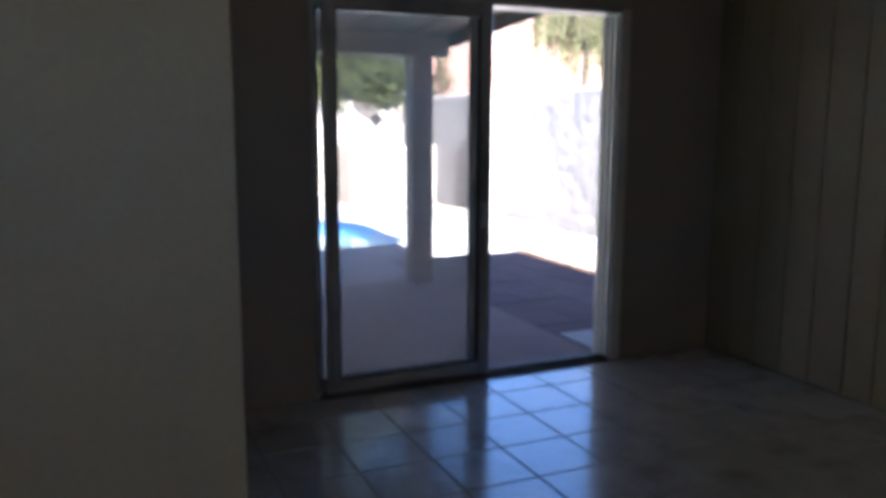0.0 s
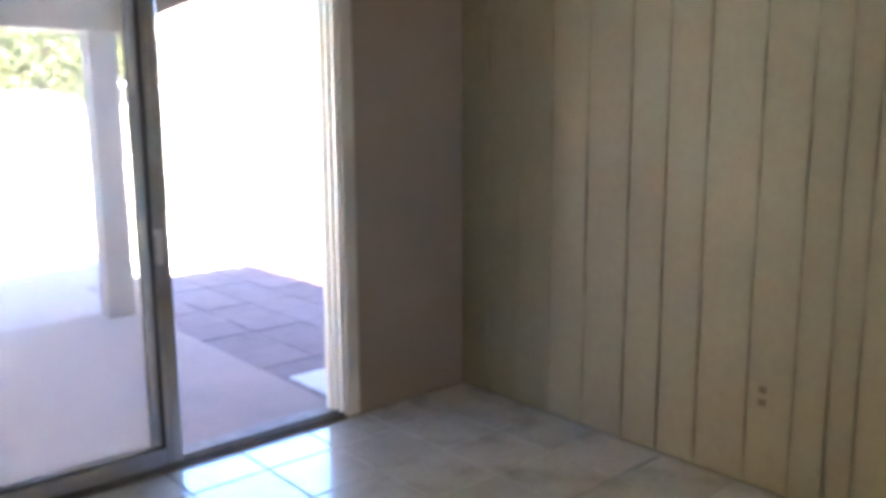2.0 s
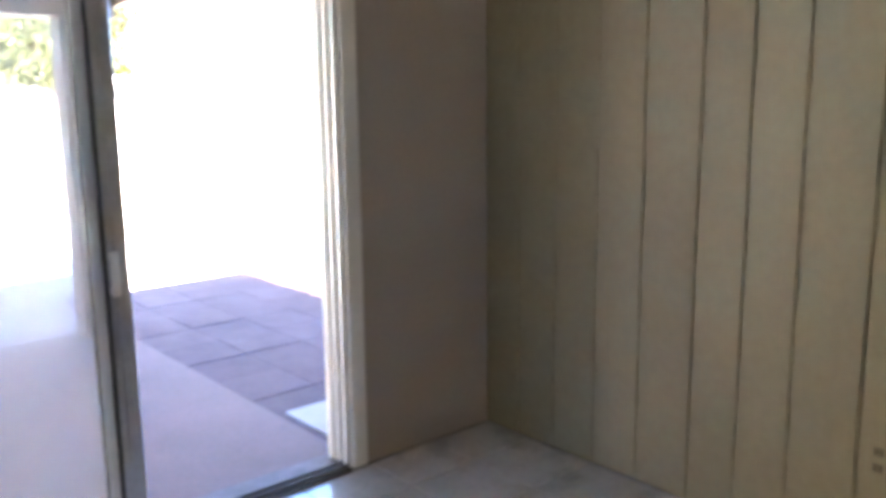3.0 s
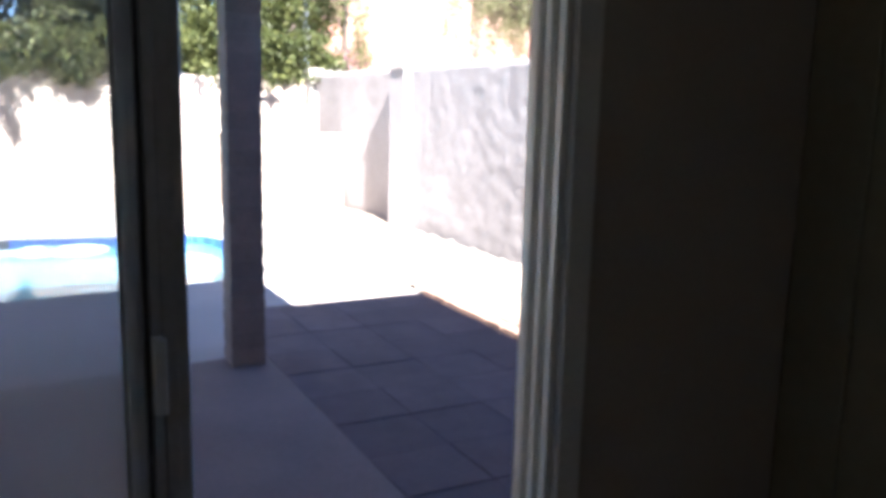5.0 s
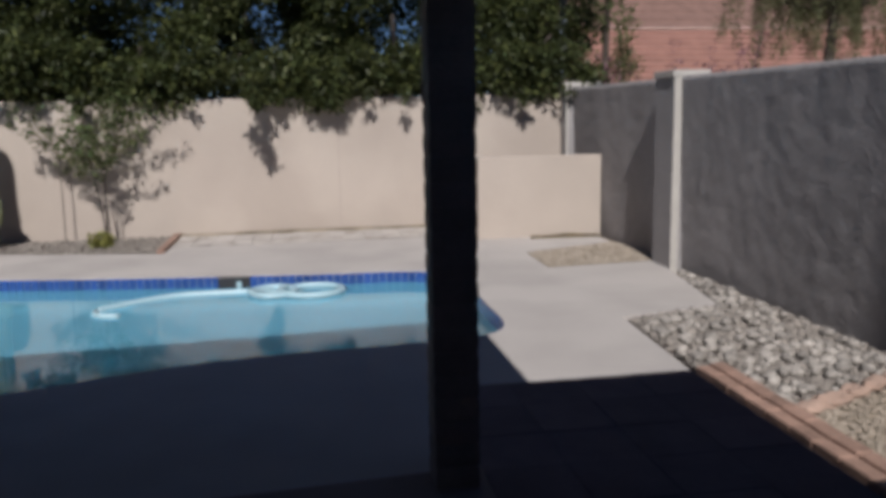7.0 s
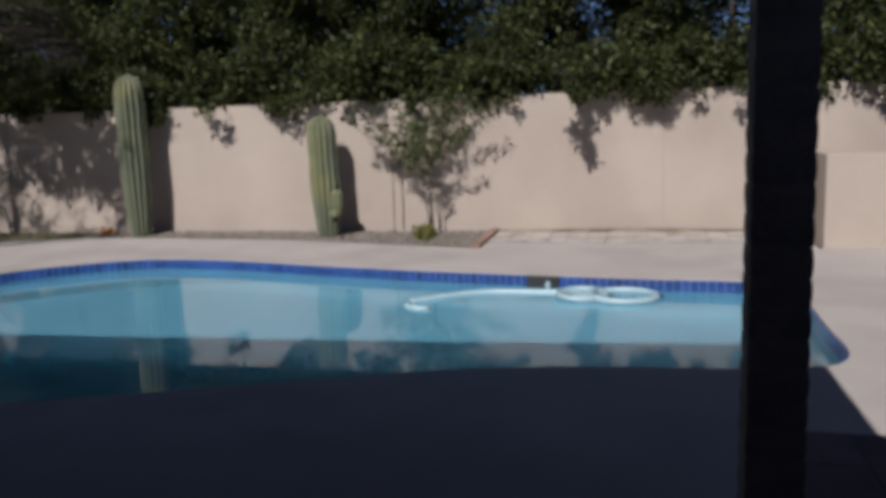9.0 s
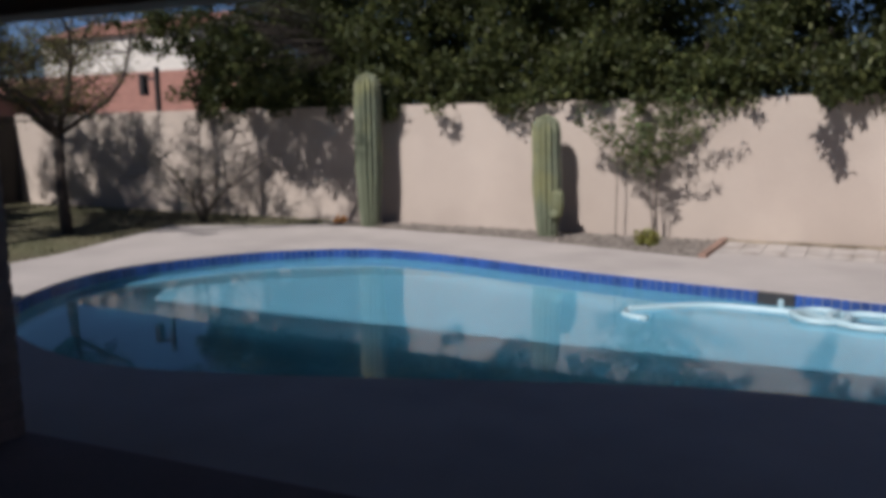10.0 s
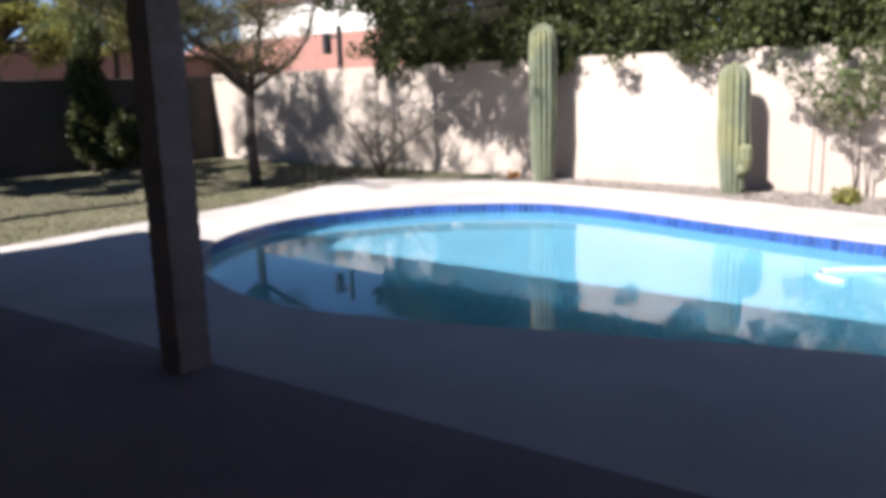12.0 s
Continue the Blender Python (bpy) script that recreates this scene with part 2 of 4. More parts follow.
# ---------------------------------------------------------------- building helpers
def mesh_of(name, bm, mat, smooth=False):
    me = bpy.data.meshes.new(name)
    bm.to_mesh(me)
    bm.free()
    me.materials.append(mat)
    if smooth:
        me.polygons.foreach_set("use_smooth", [True] * len(me.polygons))
    return me


def raw_mesh(name, verts, faces, mat, smooth=False):
    me = bpy.data.meshes.new(name)
    me.from_pydata([tuple(v) for v in verts], [], [tuple(f) for f in faces])
    me.materials.append(mat)
    if smooth:
        me.polygons.foreach_set("use_smooth", [True] * len(me.polygons))
    return me


def thing(name, at, label, category, group="", kind=""):
    ob = new(name)
    ob.empty_display_size = 0.1
    ob.location = at
    return tagged(ob, label, category, group, kind)


def child(name, me, parent, label="", at=None):
    """A part: world-space mesh unless at gives its pose under the parent."""
    ob = new(name, me)
    ob.parent = parent
    if at is not None:
        ob.matrix_basis = at
    else:
        base, p = Vector((0, 0, 0)), parent
        while p:
            base += p.location
            p = p.parent
        ob.location = -base
    if label:
        ob["label"] = label
    return ob


def part(name, bm, mat, parent, label="", smooth=False):
    return child(name, mesh_of(name, bm, mat, smooth), parent, label)


def solid(name, bm, mat, label, category, kind="", group="", smooth=False):
    return tagged(new(name, mesh_of(name, bm, mat, smooth)), label, category, group, kind)


def add_box(bm, x0, x1, y0, y1, z0, z1, bevel=0.0):
    made = bmesh.ops.create_cube(bm, size=1)["verts"]
    for v in made:
        v.co = Vector((x0 + (v.co.x + 0.5) * (x1 - x0), y0 + (v.co.y + 0.5) * (y1 - y0), z0 + (v.co.z + 0.5) * (z1 - z0)))
    if bevel:
        edges = list({e for v in made for e in v.link_edges})
        bmesh.ops.bevel(bm, geom=edges, offset=bevel, segments=1, affect="EDGES")
    return bm


def box(x0, x1, y0, y1, z0, z1, bevel=0.0):
    return add_box(bmesh.new(), x0, x1, y0, y1, z0, z1, bevel)


def tube_rows(points, radii, sides=8):
    """Vertices and faces of a tube through points."""
    verts, faces = [], []
    for i, p in enumerate(points):
        a = points[max(i - 1, 0)]
        b = points[min(i + 1, len(points) - 1)]
        way = (Vector(b) - Vector(a)).normalized()
        side = way.orthogonal().normalized() if i == 0 else (side - way * side.dot(way)).normalized()
        other = way.cross(side)
        for k in range(sides):
            t = 2 * math.pi * k / sides
            verts.append(Vector(p) + (side * math.cos(t) + other * math.sin(t)) * radii[i])
    for i in range(len(points) - 1):
        for k in range(sides):
            n = (k + 1) % sides
            faces.append((i * sides + k, i * sides + n, (i + 1) * sides + n, (i + 1) * sides + k))
    faces.append(tuple(range(sides))[::-1])
    faces.append(tuple(range((len(points) - 1) * sides, len(points) * sides)))
    return verts, faces


def joined(pieces):
    verts, faces = [], []
    for v, f in pieces:
        k = len(verts)
        verts += v
        faces += [tuple(i + k for i in g) for g in f]
    return verts, faces


def smooth_loop(points, steps=8):
    """A closed smooth curve through points."""
    n, out = len(points), []
    for i in range(n):
        p0, p1, p2, p3 = (Vector(points[(i + k) % n]) for k in (-1, 0, 1, 2))
        for s in range(steps):
            t = s / steps
            out.append(0.5 * (2 * p1 + (p2 - p0) * t + (2 * p0 - 5 * p1 + 4 * p2 - p3) * t * t + (3 * p1 - p0 - 3 * p2 + p3) * t ** 3))
    return out


def sheet(outer, z, holes=(), down=0.0):
    """A flat sheet with holes, its outer and inner rims turned down."""
    bm = bmesh.new()
    for loop in (outer, *holes):
        vs = [bm.verts.new((p[0], p[1], z)) for p in loop]
        for a, b in zip(vs, vs[1:] + vs[:1]):
            bm.edges.new((a, b))
    bmesh.ops.triangle_fill(bm, use_beauty=True, use_dissolve=False, edges=bm.edges[:], normal=(0, 0, 1))
    bmesh.ops.recalc_face_normals(bm, faces=bm.faces[:])
    if bm.faces and sum(f.normal.z for f in bm.faces) < 0:
        bmesh.ops.reverse_faces(bm, faces=bm.faces[:])
    if down:
        rim = [e for e in bm.edges if e.is_boundary]
        made = bmesh.ops.extrude_edge_only(bm, edges=rim)["geom"]
        for v in made:
            if isinstance(v, bmesh.types.BMVert):
                v.co.z -= down
    return bm


def rounded_stone(seed, sx, sy, sz, rough=0.25):
    bm = bmesh.new()
    bmesh.ops.create_cube(bm, size=2)
    bmesh.ops.subdivide_edges(bm, edges=bm.edges[:], cuts=1, use_grid_fill=True)
    for v in bm.verts:
        d = v.co.normalized()
        k = 1 + rough * noise.noise(d * 1.3 + Vector((seed * 7.1, seed * 3.3, 0)))
        v.co = Vector((d.x * sx * k, d.y * sy * k, d.z * sz * k))
    return bm

# ---------------------------------------------------------------- the house: room and walls
ROOM_X0, ROOM_X1, ROOM_Y0, CEIL = -6.5, 0.72, -6.0, 2.44
DOOR_W, DOOR_H = 1.85, 2.07
GROUND = -0.1
PARAPET, WING = 3.76, 2.24

bm = bmesh.new()
add_box(bm, -9.6, -DOOR_W, 0, 0.2, -0.3, PARAPET)
add_box(bm, 0.04, 1.13, 0, 0.2, -0.3, PARAPET)
add_box(bm, -DOOR_W, 0.04, 0, 0.2, DOOR_H, PARAPET)
wall_north = solid("wall_north", bm, M["wall_paint"], "cream painted wall around the sliding patio door", "wall", "structure")
# unseen wing and slab, sized from the shadow edges they have to cast
wall_wing = solid("wall_wing", box(1.13, 2.5, 0, 0.2, -0.3, WING), M["house"], "low stucco wall of the side wing", "wall", "structure")
wall_gable = solid("wall_gable", box(2.5, 3.1, 0, 0.2, -0.3, 5.37), M["house"], "unseen tall slab added to shade the boundary wall", "wall", "structure")

wall_east = solid("wall_east", box(ROOM_X1 + 0.008, ROOM_X1 + 0.16, ROOM_Y0, -0.002, -0.05, CEIL), M["groove"], "vertical grooved panelling painted cream yellow", "wall", "structure")
# opening and overhang are made up: one holds the fill lamp, one stops sun
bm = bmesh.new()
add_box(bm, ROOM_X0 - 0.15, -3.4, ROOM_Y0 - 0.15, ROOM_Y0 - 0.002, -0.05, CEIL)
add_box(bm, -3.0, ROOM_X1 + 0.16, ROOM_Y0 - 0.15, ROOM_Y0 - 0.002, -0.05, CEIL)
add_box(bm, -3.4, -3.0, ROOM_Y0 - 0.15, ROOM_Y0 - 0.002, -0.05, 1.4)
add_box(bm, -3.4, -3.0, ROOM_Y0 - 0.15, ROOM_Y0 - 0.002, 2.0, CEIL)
wall_south = solid("wall_south", bm, M["wall_paint"], "cream painted back wall with an opening added for the fill lamp", "wall", "structure")
rear_eave = solid("rear_eave", box(-5.6, 0.9, -8.4, ROOM_Y0 - 0.152, 2.2, 2.32), M["timber"], "unseen slab added to keep sun out of the rear opening", "eave", "structure")
wall_west = solid("wall_west", box(ROOM_X0 - 0.15, ROOM_X0 - 0.002, ROOM_Y0, -0.002, 0, CEIL), M["wall_paint"], "plain cream painted side wall", "wall", "structure")
partition = solid("wall_partition", box(ROOM_X0 + 0.002, -2.58, -2.03, -1.9, 0, CEIL - 0.002, 0.004), M["partition"], "grey green painted end of a partition wall", "wall", "structure")
ceiling = solid("ceiling", box(ROOM_X0 - 0.15, ROOM_X1 + 0.16, ROOM_Y0 - 0.15, -0.002, CEIL, CEIL + 0.15), M["ceiling"], "plain white textured ceiling", "ceiling", "structure")
house_roof = solid("house_roof", box(-9.6, 1.13, -6.3, -0.002, 3.3, 3.45), M["roofing"], "flat roof behind the parapet", "roof", "structure")
house_side = solid("wall_house_side", box(0.98, 1.13, -6.3, -0.002, -0.3, PARAPET), M["house"], "plain stucco side wall of the house", "wall", "structure")
floor = solid("floor", box(ROOM_X0, ROOM_X1 + 0.006, ROOM_Y0, -0.0, -0.2, -0.004), M["grout"], "pale glazed ceramic tile floor with dark grout", "floor", "structure")
threshold = solid("door_sill", box(-DOOR_W, 0.04, 0.0, 0.24, -0.2, -0.006, 0.004), M["slab"], "worn concrete door sill", "sill", "structure")


def sliding_door():
    """An aluminium frame, a fixed panel on the outer track and a sliding panel pushed open on the inner one."""
    f = thing("door_1", (-DOOR_W / 2, 0.08, 0), "aluminium sliding patio door, pushed open along its track", "sliding door", kind="structure")
    # right jamb: inner trim and channel ridges
    part("jamb", add_box(add_box(add_box(box(-0.03, 0.04, -0.018, 0.16, 0.0, DOOR_H, 0.004), -0.05, -0.03, 0.0, 0.025, 0.0, DOOR_H - 0.04, 0.002),
                                 -0.05, -0.03, 0.055, 0.075, 0.0, DOOR_H - 0.04, 0.002), -0.05, -0.03, 0.105, 0.14, 0.0, DOOR_H - 0.04, 0.002), M["jamb"], f, "off-white painted channel jamb")
    part("jamb", box(-DOOR_W, -DOOR_W + 0.016, -0.01, 0.16, 0.0, DOOR_H, 0.003), M["frame"], f)
    part("head", box(-DOOR_W + 0.035, -0.03, -0.026, 0.16, DOOR_H - 0.03, DOOR_H, 0.003), M["frame"], f)
    bm = box(-DOOR_W + 0.035, -0.05, -0.03, 0.16, -0.004, 0.012, 0.002)
    add_box(bm, -DOOR_W + 0.035, -0.05, -0.010, -0.004, 0.012, 0.0265)
    add_box(bm, -DOOR_W + 0.035, -0.05, 0.031, 0.037, 0.012, 0.0265)
    part("track", bm, M["track"], f, "dirty dark floor track")

    def panel(name, x0, x1, y0, y1, label, left, w):
        p = thing(name, ((x0 + x1) / 2, (y0 + y1) / 2, 0.026), label, "door panel")
        for a, b in ((x0, x0 + left), (x1 - w, x1)):
            part("stile", add_box(box(a, b, y0, y1, 0.027, DOOR_H - 0.031, 0.004), a + (b - a) * 0.3, b - (b - a) * 0.3, y0 - 0.006, y0, 0.04, DOOR_H - 0.07, 0.002), M["frame"], p)
        part("rail", box(x0 + left, x1 - w, y0 + 0.004, y1 - 0.004, 0.027, 0.10, 0.004), M["frame"], p)
        part("rail", box(x0 + left, x1 - w, y0 + 0.004, y1 - 0.004, DOOR_H - 0.10, DOOR_H - 0.031, 0.004), M["frame"], p)
        g = part("pane", box(x0 + left - 0.005, x1 - w + 0.005, (y0 + y1) / 2 - 0.003, (y0 + y1) / 2 + 0.003, 0.095, DOOR_H - 0.07), M["glass"], p, "dusty clear glass")
        g.visible_shadow = False
        part("gasket", add_box(add_box(box(x0 + left, x0 + left + 0.006, y0 + 0.003, y1 - 0.003, 0.10, DOOR_H - 0.075), x1 - w - 0.006, x1 - w, y0 + 0.003, y1 - 0.003, 0.10, DOOR_H - 0.075),
             x0 + left + 0.006, x1 - w - 0.006, y0 + 0.003, y1 - 0.003, 0.10, 0.106), M["rubber"], p)
        return p
    panel("fixed_panel", -DOOR_W + 0.017, -0.908, 0.018, 0.05, "fixed glass panel in a bare aluminium frame", 0.02, 0.052)
    s = panel("sliding_panel", -1.795, -0.857, -0.024, 0.010, "sliding glass panel, half open, bare aluminium frame", 0.07, 0.068)
    h = part("handle", add_box(add_box(box(-0.927, -0.902, -0.066, -0.054, 0.86, 1.0, 0.004), -0.924, -0.905, -0.054, -0.026, 0.865, 0.885), -0.924, -0.905, -0.054, -0.026, 0.975, 0.995), M["handle"], s, "white plastic pull handle")


sliding_door()


def outlet():
    t = thing("wall_outlet", (ROOM_X1, -1.69, 0.37), "duplex power outlet with painted-over plate on the panelling", "outlet")
    part("cover_plate", box(ROOM_X1 - 0.007, ROOM_X1 - 0.001, -1.727, -1.653, 0.312, 0.428, 0.002), M["plate"], t)
    for z in (0.345, 0.395):
        r = part("receptacle", box(ROOM_X1 - 0.010, ROOM_X1 - 0.007, -1.706, -1.674, z - 0.014, z + 0.014, 0.003), M["socket"], t, "brown socket face")
        part("slot", add_box(box(ROOM_X1 - 0.0105, ROOM_X1 - 0.010, -1.699, -1.697, z - 0.006, z + 0.006), ROOM_X1 - 0.0105, ROOM_X1 - 0.010, -1.684, -1.682, z - 0.006, z + 0.006), M["slot"], r)


outlet()

# ---------------------------------------------------------------- patio, deck and ground
POOL = smooth_loop([(0.35, 5.40, 0), (-1.25, 5.22, 0), (-2.75, 4.68, 0), (-4.3, 4.08, 0), (-5.4, 3.88, 0), (-6.7, 4.25, 0), (-7.75, 5.1, 0), (-8.2, 6.5, 0),
                    (-7.65, 8.0, 0), (-6.6, 8.92, 0), (-5.5, 9.04, 0), (-4.0, 8.74, 0), (-2.5, 8.46, 0), (-0.5, 8.2, 0), (0.5, 8.1, 0), (0.86, 7.65, 0), (0.88, 6.5, 0), (0.84, 5.66, 0)], 6)
WATER_Z = GROUND - 0.125

ground = solid("ground", sheet([(-400, -400), (400, -400), (400, 400), (-400, 400)], GROUND - 0.05, holes=[[(p.x, p.y) for p in POOL],
                 [(ROOM_X0, ROOM_Y0), (ROOM_X1, ROOM_Y0), (ROOM_X1, -0.01), (ROOM_X0, -0.01)]]), M["ground"], "dry desert earth", "ground", "structure")
deck = solid("pool_deck", sheet([(0.152, 3.225), (0.152, 4.36), (1.74, 4.36), (1.83, 5.75), (2.75, 5.95), (3.0, 7.3), (3.1, 8.0), (1.86, 7.9), (1.88, 8.9), (3.1, 9.4), (3.1, 9.998),
                                 (1.5, 9.998), (1.5, 11.38), (-2.35, 11.38), (-2.38, 9.92), (-5.07, 10.55), (-6.9, 10.72), (-8.5, 10.76), (-10.7, 9.7), (-9.75, 6.95), (-9.5, 4.3), (-9.3, 2.42)],
                                GROUND, holes=[[(p.x, p.y) for p in POOL]], down=0.09), M["deck"], "pale textured concrete pool deck", "pool deck", "structure")
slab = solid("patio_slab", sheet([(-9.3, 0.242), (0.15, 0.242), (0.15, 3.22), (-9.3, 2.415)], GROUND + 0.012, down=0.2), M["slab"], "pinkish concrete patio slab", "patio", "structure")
pad = solid("concrete_pad", box(0.20, 1.3, 0.242, 0.92, -0.3, GROUND + 0.014, 0.004), M["pad"], "small pale concrete pad", "pad", "structure")
paver_base = solid("paver_terrace", sheet([(0.154, 0.242), (1.74, 0.242), (1.74, 4.356), (0.154, 4.356)], GROUND + 0.0015, down=0.1), M["sand"], "dark paver terrace with sand joints", "pavement", "structure")


def pool():
    t = thing("swimming_pool", (-3.5, 6.5, GROUND), "freeform swimming pool with clear blue water", "swimming pool", kind="structure")
    c = Vector((-3.6, 6.5, 0))
    rings = [(1.0, GROUND - 0.02), (1.0, GROUND - 0.6), (0.985, -1.15), (0.955, -1.32), (0.80, -1.38)]
    verts, faces, n = [], [], len(POOL)
    for k, z in rings:
        for p in POOL:
            q = c + (p - c) * k
            verts.append((q.x, q.y, z))
    for i in range(len(rings) - 1):
        for j in range(n):
            m = (j + 1) % n
            faces.append((i * n + j, (i + 1) * n + j, (i + 1) * n + m, i * n + m))
    verts.append((c.x, c.y, -1.42))
    faces += [((len(rings) - 1) * n + j, len(verts) - 1, (len(rings) - 1) * n + (j + 1) % n) for j in range(n)]
    child("basin", raw_mesh("basin", verts, faces, M["plaster"], True), t, "pale blue plaster basin")
    w = part("water", sheet([(p.x, p.y) for p in POOL], WATER_Z), M["water"], t, "clear still water")
    w.visible_shadow = False
    # bench along the far curved end
    bench = [p for p in POOL if p.x < -4.6 and p.y > 5.6]
    verts, faces = [], []
    for i, p in enumerate(bench):
        k = 0.55 * math.sin(math.pi * i / (len(bench) - 1)) + 0.02
        q = p + (c - p).normalized() * k
        verts += [(p.x, p.y, -0.66), (q.x, q.y, -0.66), (q.x, q.y, -1.45)]
    for i in range(len(bench) - 1):
        a = 3 * i
        faces += [(a, a + 1, a + 4, a + 3), (a + 1, a + 2, a + 5, a + 4)]
    child("bench", raw_mesh("bench", verts, faces, M["plaster"]), t, "submerged curved bench")
    return t


the_pool = pool()


def skimmer():
    t = thing("pool_skimmer", (-1.38, 8.30, WATER_Z), "black skimmer opening in the waterline tiles", "skimmer")
    part("mouth", box(-1.55, -1.22, 8.255, 8.40, WATER_Z - 0.02, GROUND - 0.012, 0.008), M["black"], t)
    part("float", box(-1.36, -1.31, 8.20, 8.25, WATER_Z - 0.01, WATER_Z + 0.07, 0.012), M["hose"], t, "white float weir")


skimmer()


def hose():
    t = thing("pool_hose", (-1.3, 8.1, WATER_Z), "white vacuum hose coiled on the water", "hose")
    pts = []
    for i in range(60):                                     # long sagging run
        s = i / 59
        x = -2.55 + 1.36 * s
        pts.append((x, 7.50 + 0.50 * math.sin(math.pi * 0.5 * min(1, s * 1.6)), WATER_Z + 0.005))
    for cx, cy, rx, ry, turns in ((-0.98, 7.90, 0.22, 0.26, 1.0), (-0.60, 7.86, 0.31, 0.28, 1.1)):   # two coils at its end
        for i in range(40):
            a = math.pi - 2 * math.pi * turns * i / 39
            pts.append((cx + rx * math.cos(a), cy + ry * math.sin(a), WATER_Z + 0.008 + 0.0006 * i))
    v, f = tube_rows(pts, [0.033] * len(pts), 8)
    child("tube", raw_mesh("tube", v, f, M["hose"], True), t)
    v, f = tube_rows([(-2.30, 7.22, WATER_Z + 0.003), (-2.45, 7.25, WATER_Z + 0.003), (-2.54, 7.33, WATER_Z + 0.003), (-2.55, 7.45, WATER_Z + 0.005)], [0.03] * 4, 8)
    child("tube_end", raw_mesh("tube_end", v, f, M["hose"], True), t)


hose()

# ---------------------------------------------------------------- boundary walls
wall_back = solid("wall_boundary_back", box(-17.0, 3.6, 11.4, 11.6, -0.4, 1.76, 0.01), M["beige"], "tall beige stucco garden wall", "garden wall", "structure")
low_wall = solid("wall_low", add_box(box(1.55, 3.2, 10.0, 10.15, -0.3, 0.95, 0.008), 1.55, 1.70, 10.15, 11.398, -0.3, 0.95, 0.008), M["beige"], "low beige stucco enclosure wall", "garden wall", "structure")


for x in (-0.15, -3.75, -9.4, 1.1):                         # control joints of the back wall
    child("control_joint", mesh_of("control_joint", box(x - 0.005, x + 0.005, 11.396, 11.401, GROUND - 0.05, 1.75), M["joint"]), wall_back)


def rough_wall(name, x, y0, y1, z1, mat, label):
    """A hand-trowelled wall whose face is uneven."""
    ny, nz = int((y1 - y0) / 0.04), int((z1 + 0.3) / 0.05)
    verts, faces = [], []
    for i in range(ny + 1):
        for j in range(nz + 1):
            y, z = y0 + (y1 - y0) * i / ny, -0.3 + (z1 + 0.3) * j / nz
            d = 0.007 * noise.noise(Vector((y * 2.2, z * 1.6, 2.0))) + 0.0065 * noise.noise(Vector((y * 7.0 + 2 * z, z * 9.0, 9.0)))
            # recess and lean shaped so shadows along the wall come out longer, slanted
            back = 0.07 * min(1.0, max(0.0, (y - 7.6) / 0.3)) + 0.028 * (0.92 - z) / 0.92
            verts.append((x - d + back, y, z))
    w = nz + 1
    for i in range(ny):
        for j in range(nz):
            faces.append((i * w + j, i * w + j + 1, (i + 1) * w + j + 1, (i + 1) * w + j))
    k = len(verts)
    for i in range(ny + 1):
        y = y0 + (y1 - y0) * i / ny
        verts += [(x + 0.3, y, z1), (x + 0.3, y, -0.3)]
    for i in range(ny):
        a, b = k + 2 * i, k + 2 * i + 2
        faces += [(i * w + nz, a, b, (i + 1) * w + nz), (a, a + 1, b + 1, b)]
    return tagged(new(name, raw_mesh(name, verts, faces, mat, True)), label, "garden wall", "", "structure")


wall_side = rough_wall("wall_boundary_side", 3.14, -8.0, 11.398, 1.84, M["grey"], "rough trowelled grey stucco garden wall")
wall_left = solid("wall_boundary_left", box(-17.2, -17.0, -8.0, 11.6, -0.4, 1.72, 0.01), M["shade_wall"], "stucco garden wall darkened in colour for its shade", "garden wall", "structure")


def pilaster(y0, y1, x0, x1, top, face=0.078):
    t = thing("wall_pilaster", ((x0 + x1) / 2, y0, GROUND), "white painted pilaster on the grey garden wall", "pilaster", "garden wall pilasters")
    part("shaft", box(x0 + 0.02, x1, y0 + 0.012, y1, -0.3, top - 0.07, 0.006), M["grey"], t, "grey stucco shaft")
    part("face", box(x0 + 0.022, x0 + 0.022 + face, y0, y0 + 0.012, -0.3, top - 0.07, 0.004), M["white"], t, "white painted front face")
    part("cap", box(x0, x1, y0 - 0.005, y1 + 0.01, top - 0.07, top, 0.006), M["white"], t, "white painted cap")


pilaster(7.52, 7.98, 3.02, 3.42, 1.90)
pilaster(11.15, 11.395, 3.06, 3.62, 1.92, 0.04)

# ---------------------------------------------------------------- patio cover
ROOF_X0, ROOF_X1, ROOF_Y1 = -9.4, 0.26, 3.27


def skewed(bm):
    """Skews the cover's outer side off the house line, to fit the camera's view."""
    for v in bm.verts:
        v.co.y += 0.085 * v.co.x * v.co.y / 3.1
    return bm


POST = 0.20


def block_post(x0, y0, name, label):
    t = thing(name, (x0 + POST / 2, y0 + POST / 2, GROUND + 0.012), label, "post", "patio cover posts")
    part("mortar_core", box(x0 + 0.009, x0 + POST - 0.009, y0 + 0.009, y0 + POST - 0.009, GROUND + 0.012, 1.998), M["mortar"], t)
    return t


def block_mesh(name, w, d, h, seed):
    """A slumped adobe-like block with bulging sides."""
    bm = bmesh.new()
    bmesh.ops.create_cube(bm, size=1)
    for v in bm.verts:
        v.co = Vector((v.co.x * (w - 0.012), v.co.y * (d - 0.012), v.co.z * h))
    sides = [e for e in bm.edges if abs(e.verts[0].co.z - e.verts[1].co.z) > h * 0.5]
    bmesh.ops.subdivide_edges(bm, edges=sides, cuts=2)
    for v in bm.verts:
        if abs(v.co.z) < h * 0.3:
            k = 1 + 0.005 / w + 0.03 * noise.noise(v.co * 9 + Vector((seed, 0, 0)))
            v.co.x *= k + 0.006
            v.co.y *= k + 0.006
    return mesh_of(name, bm, M["block"])


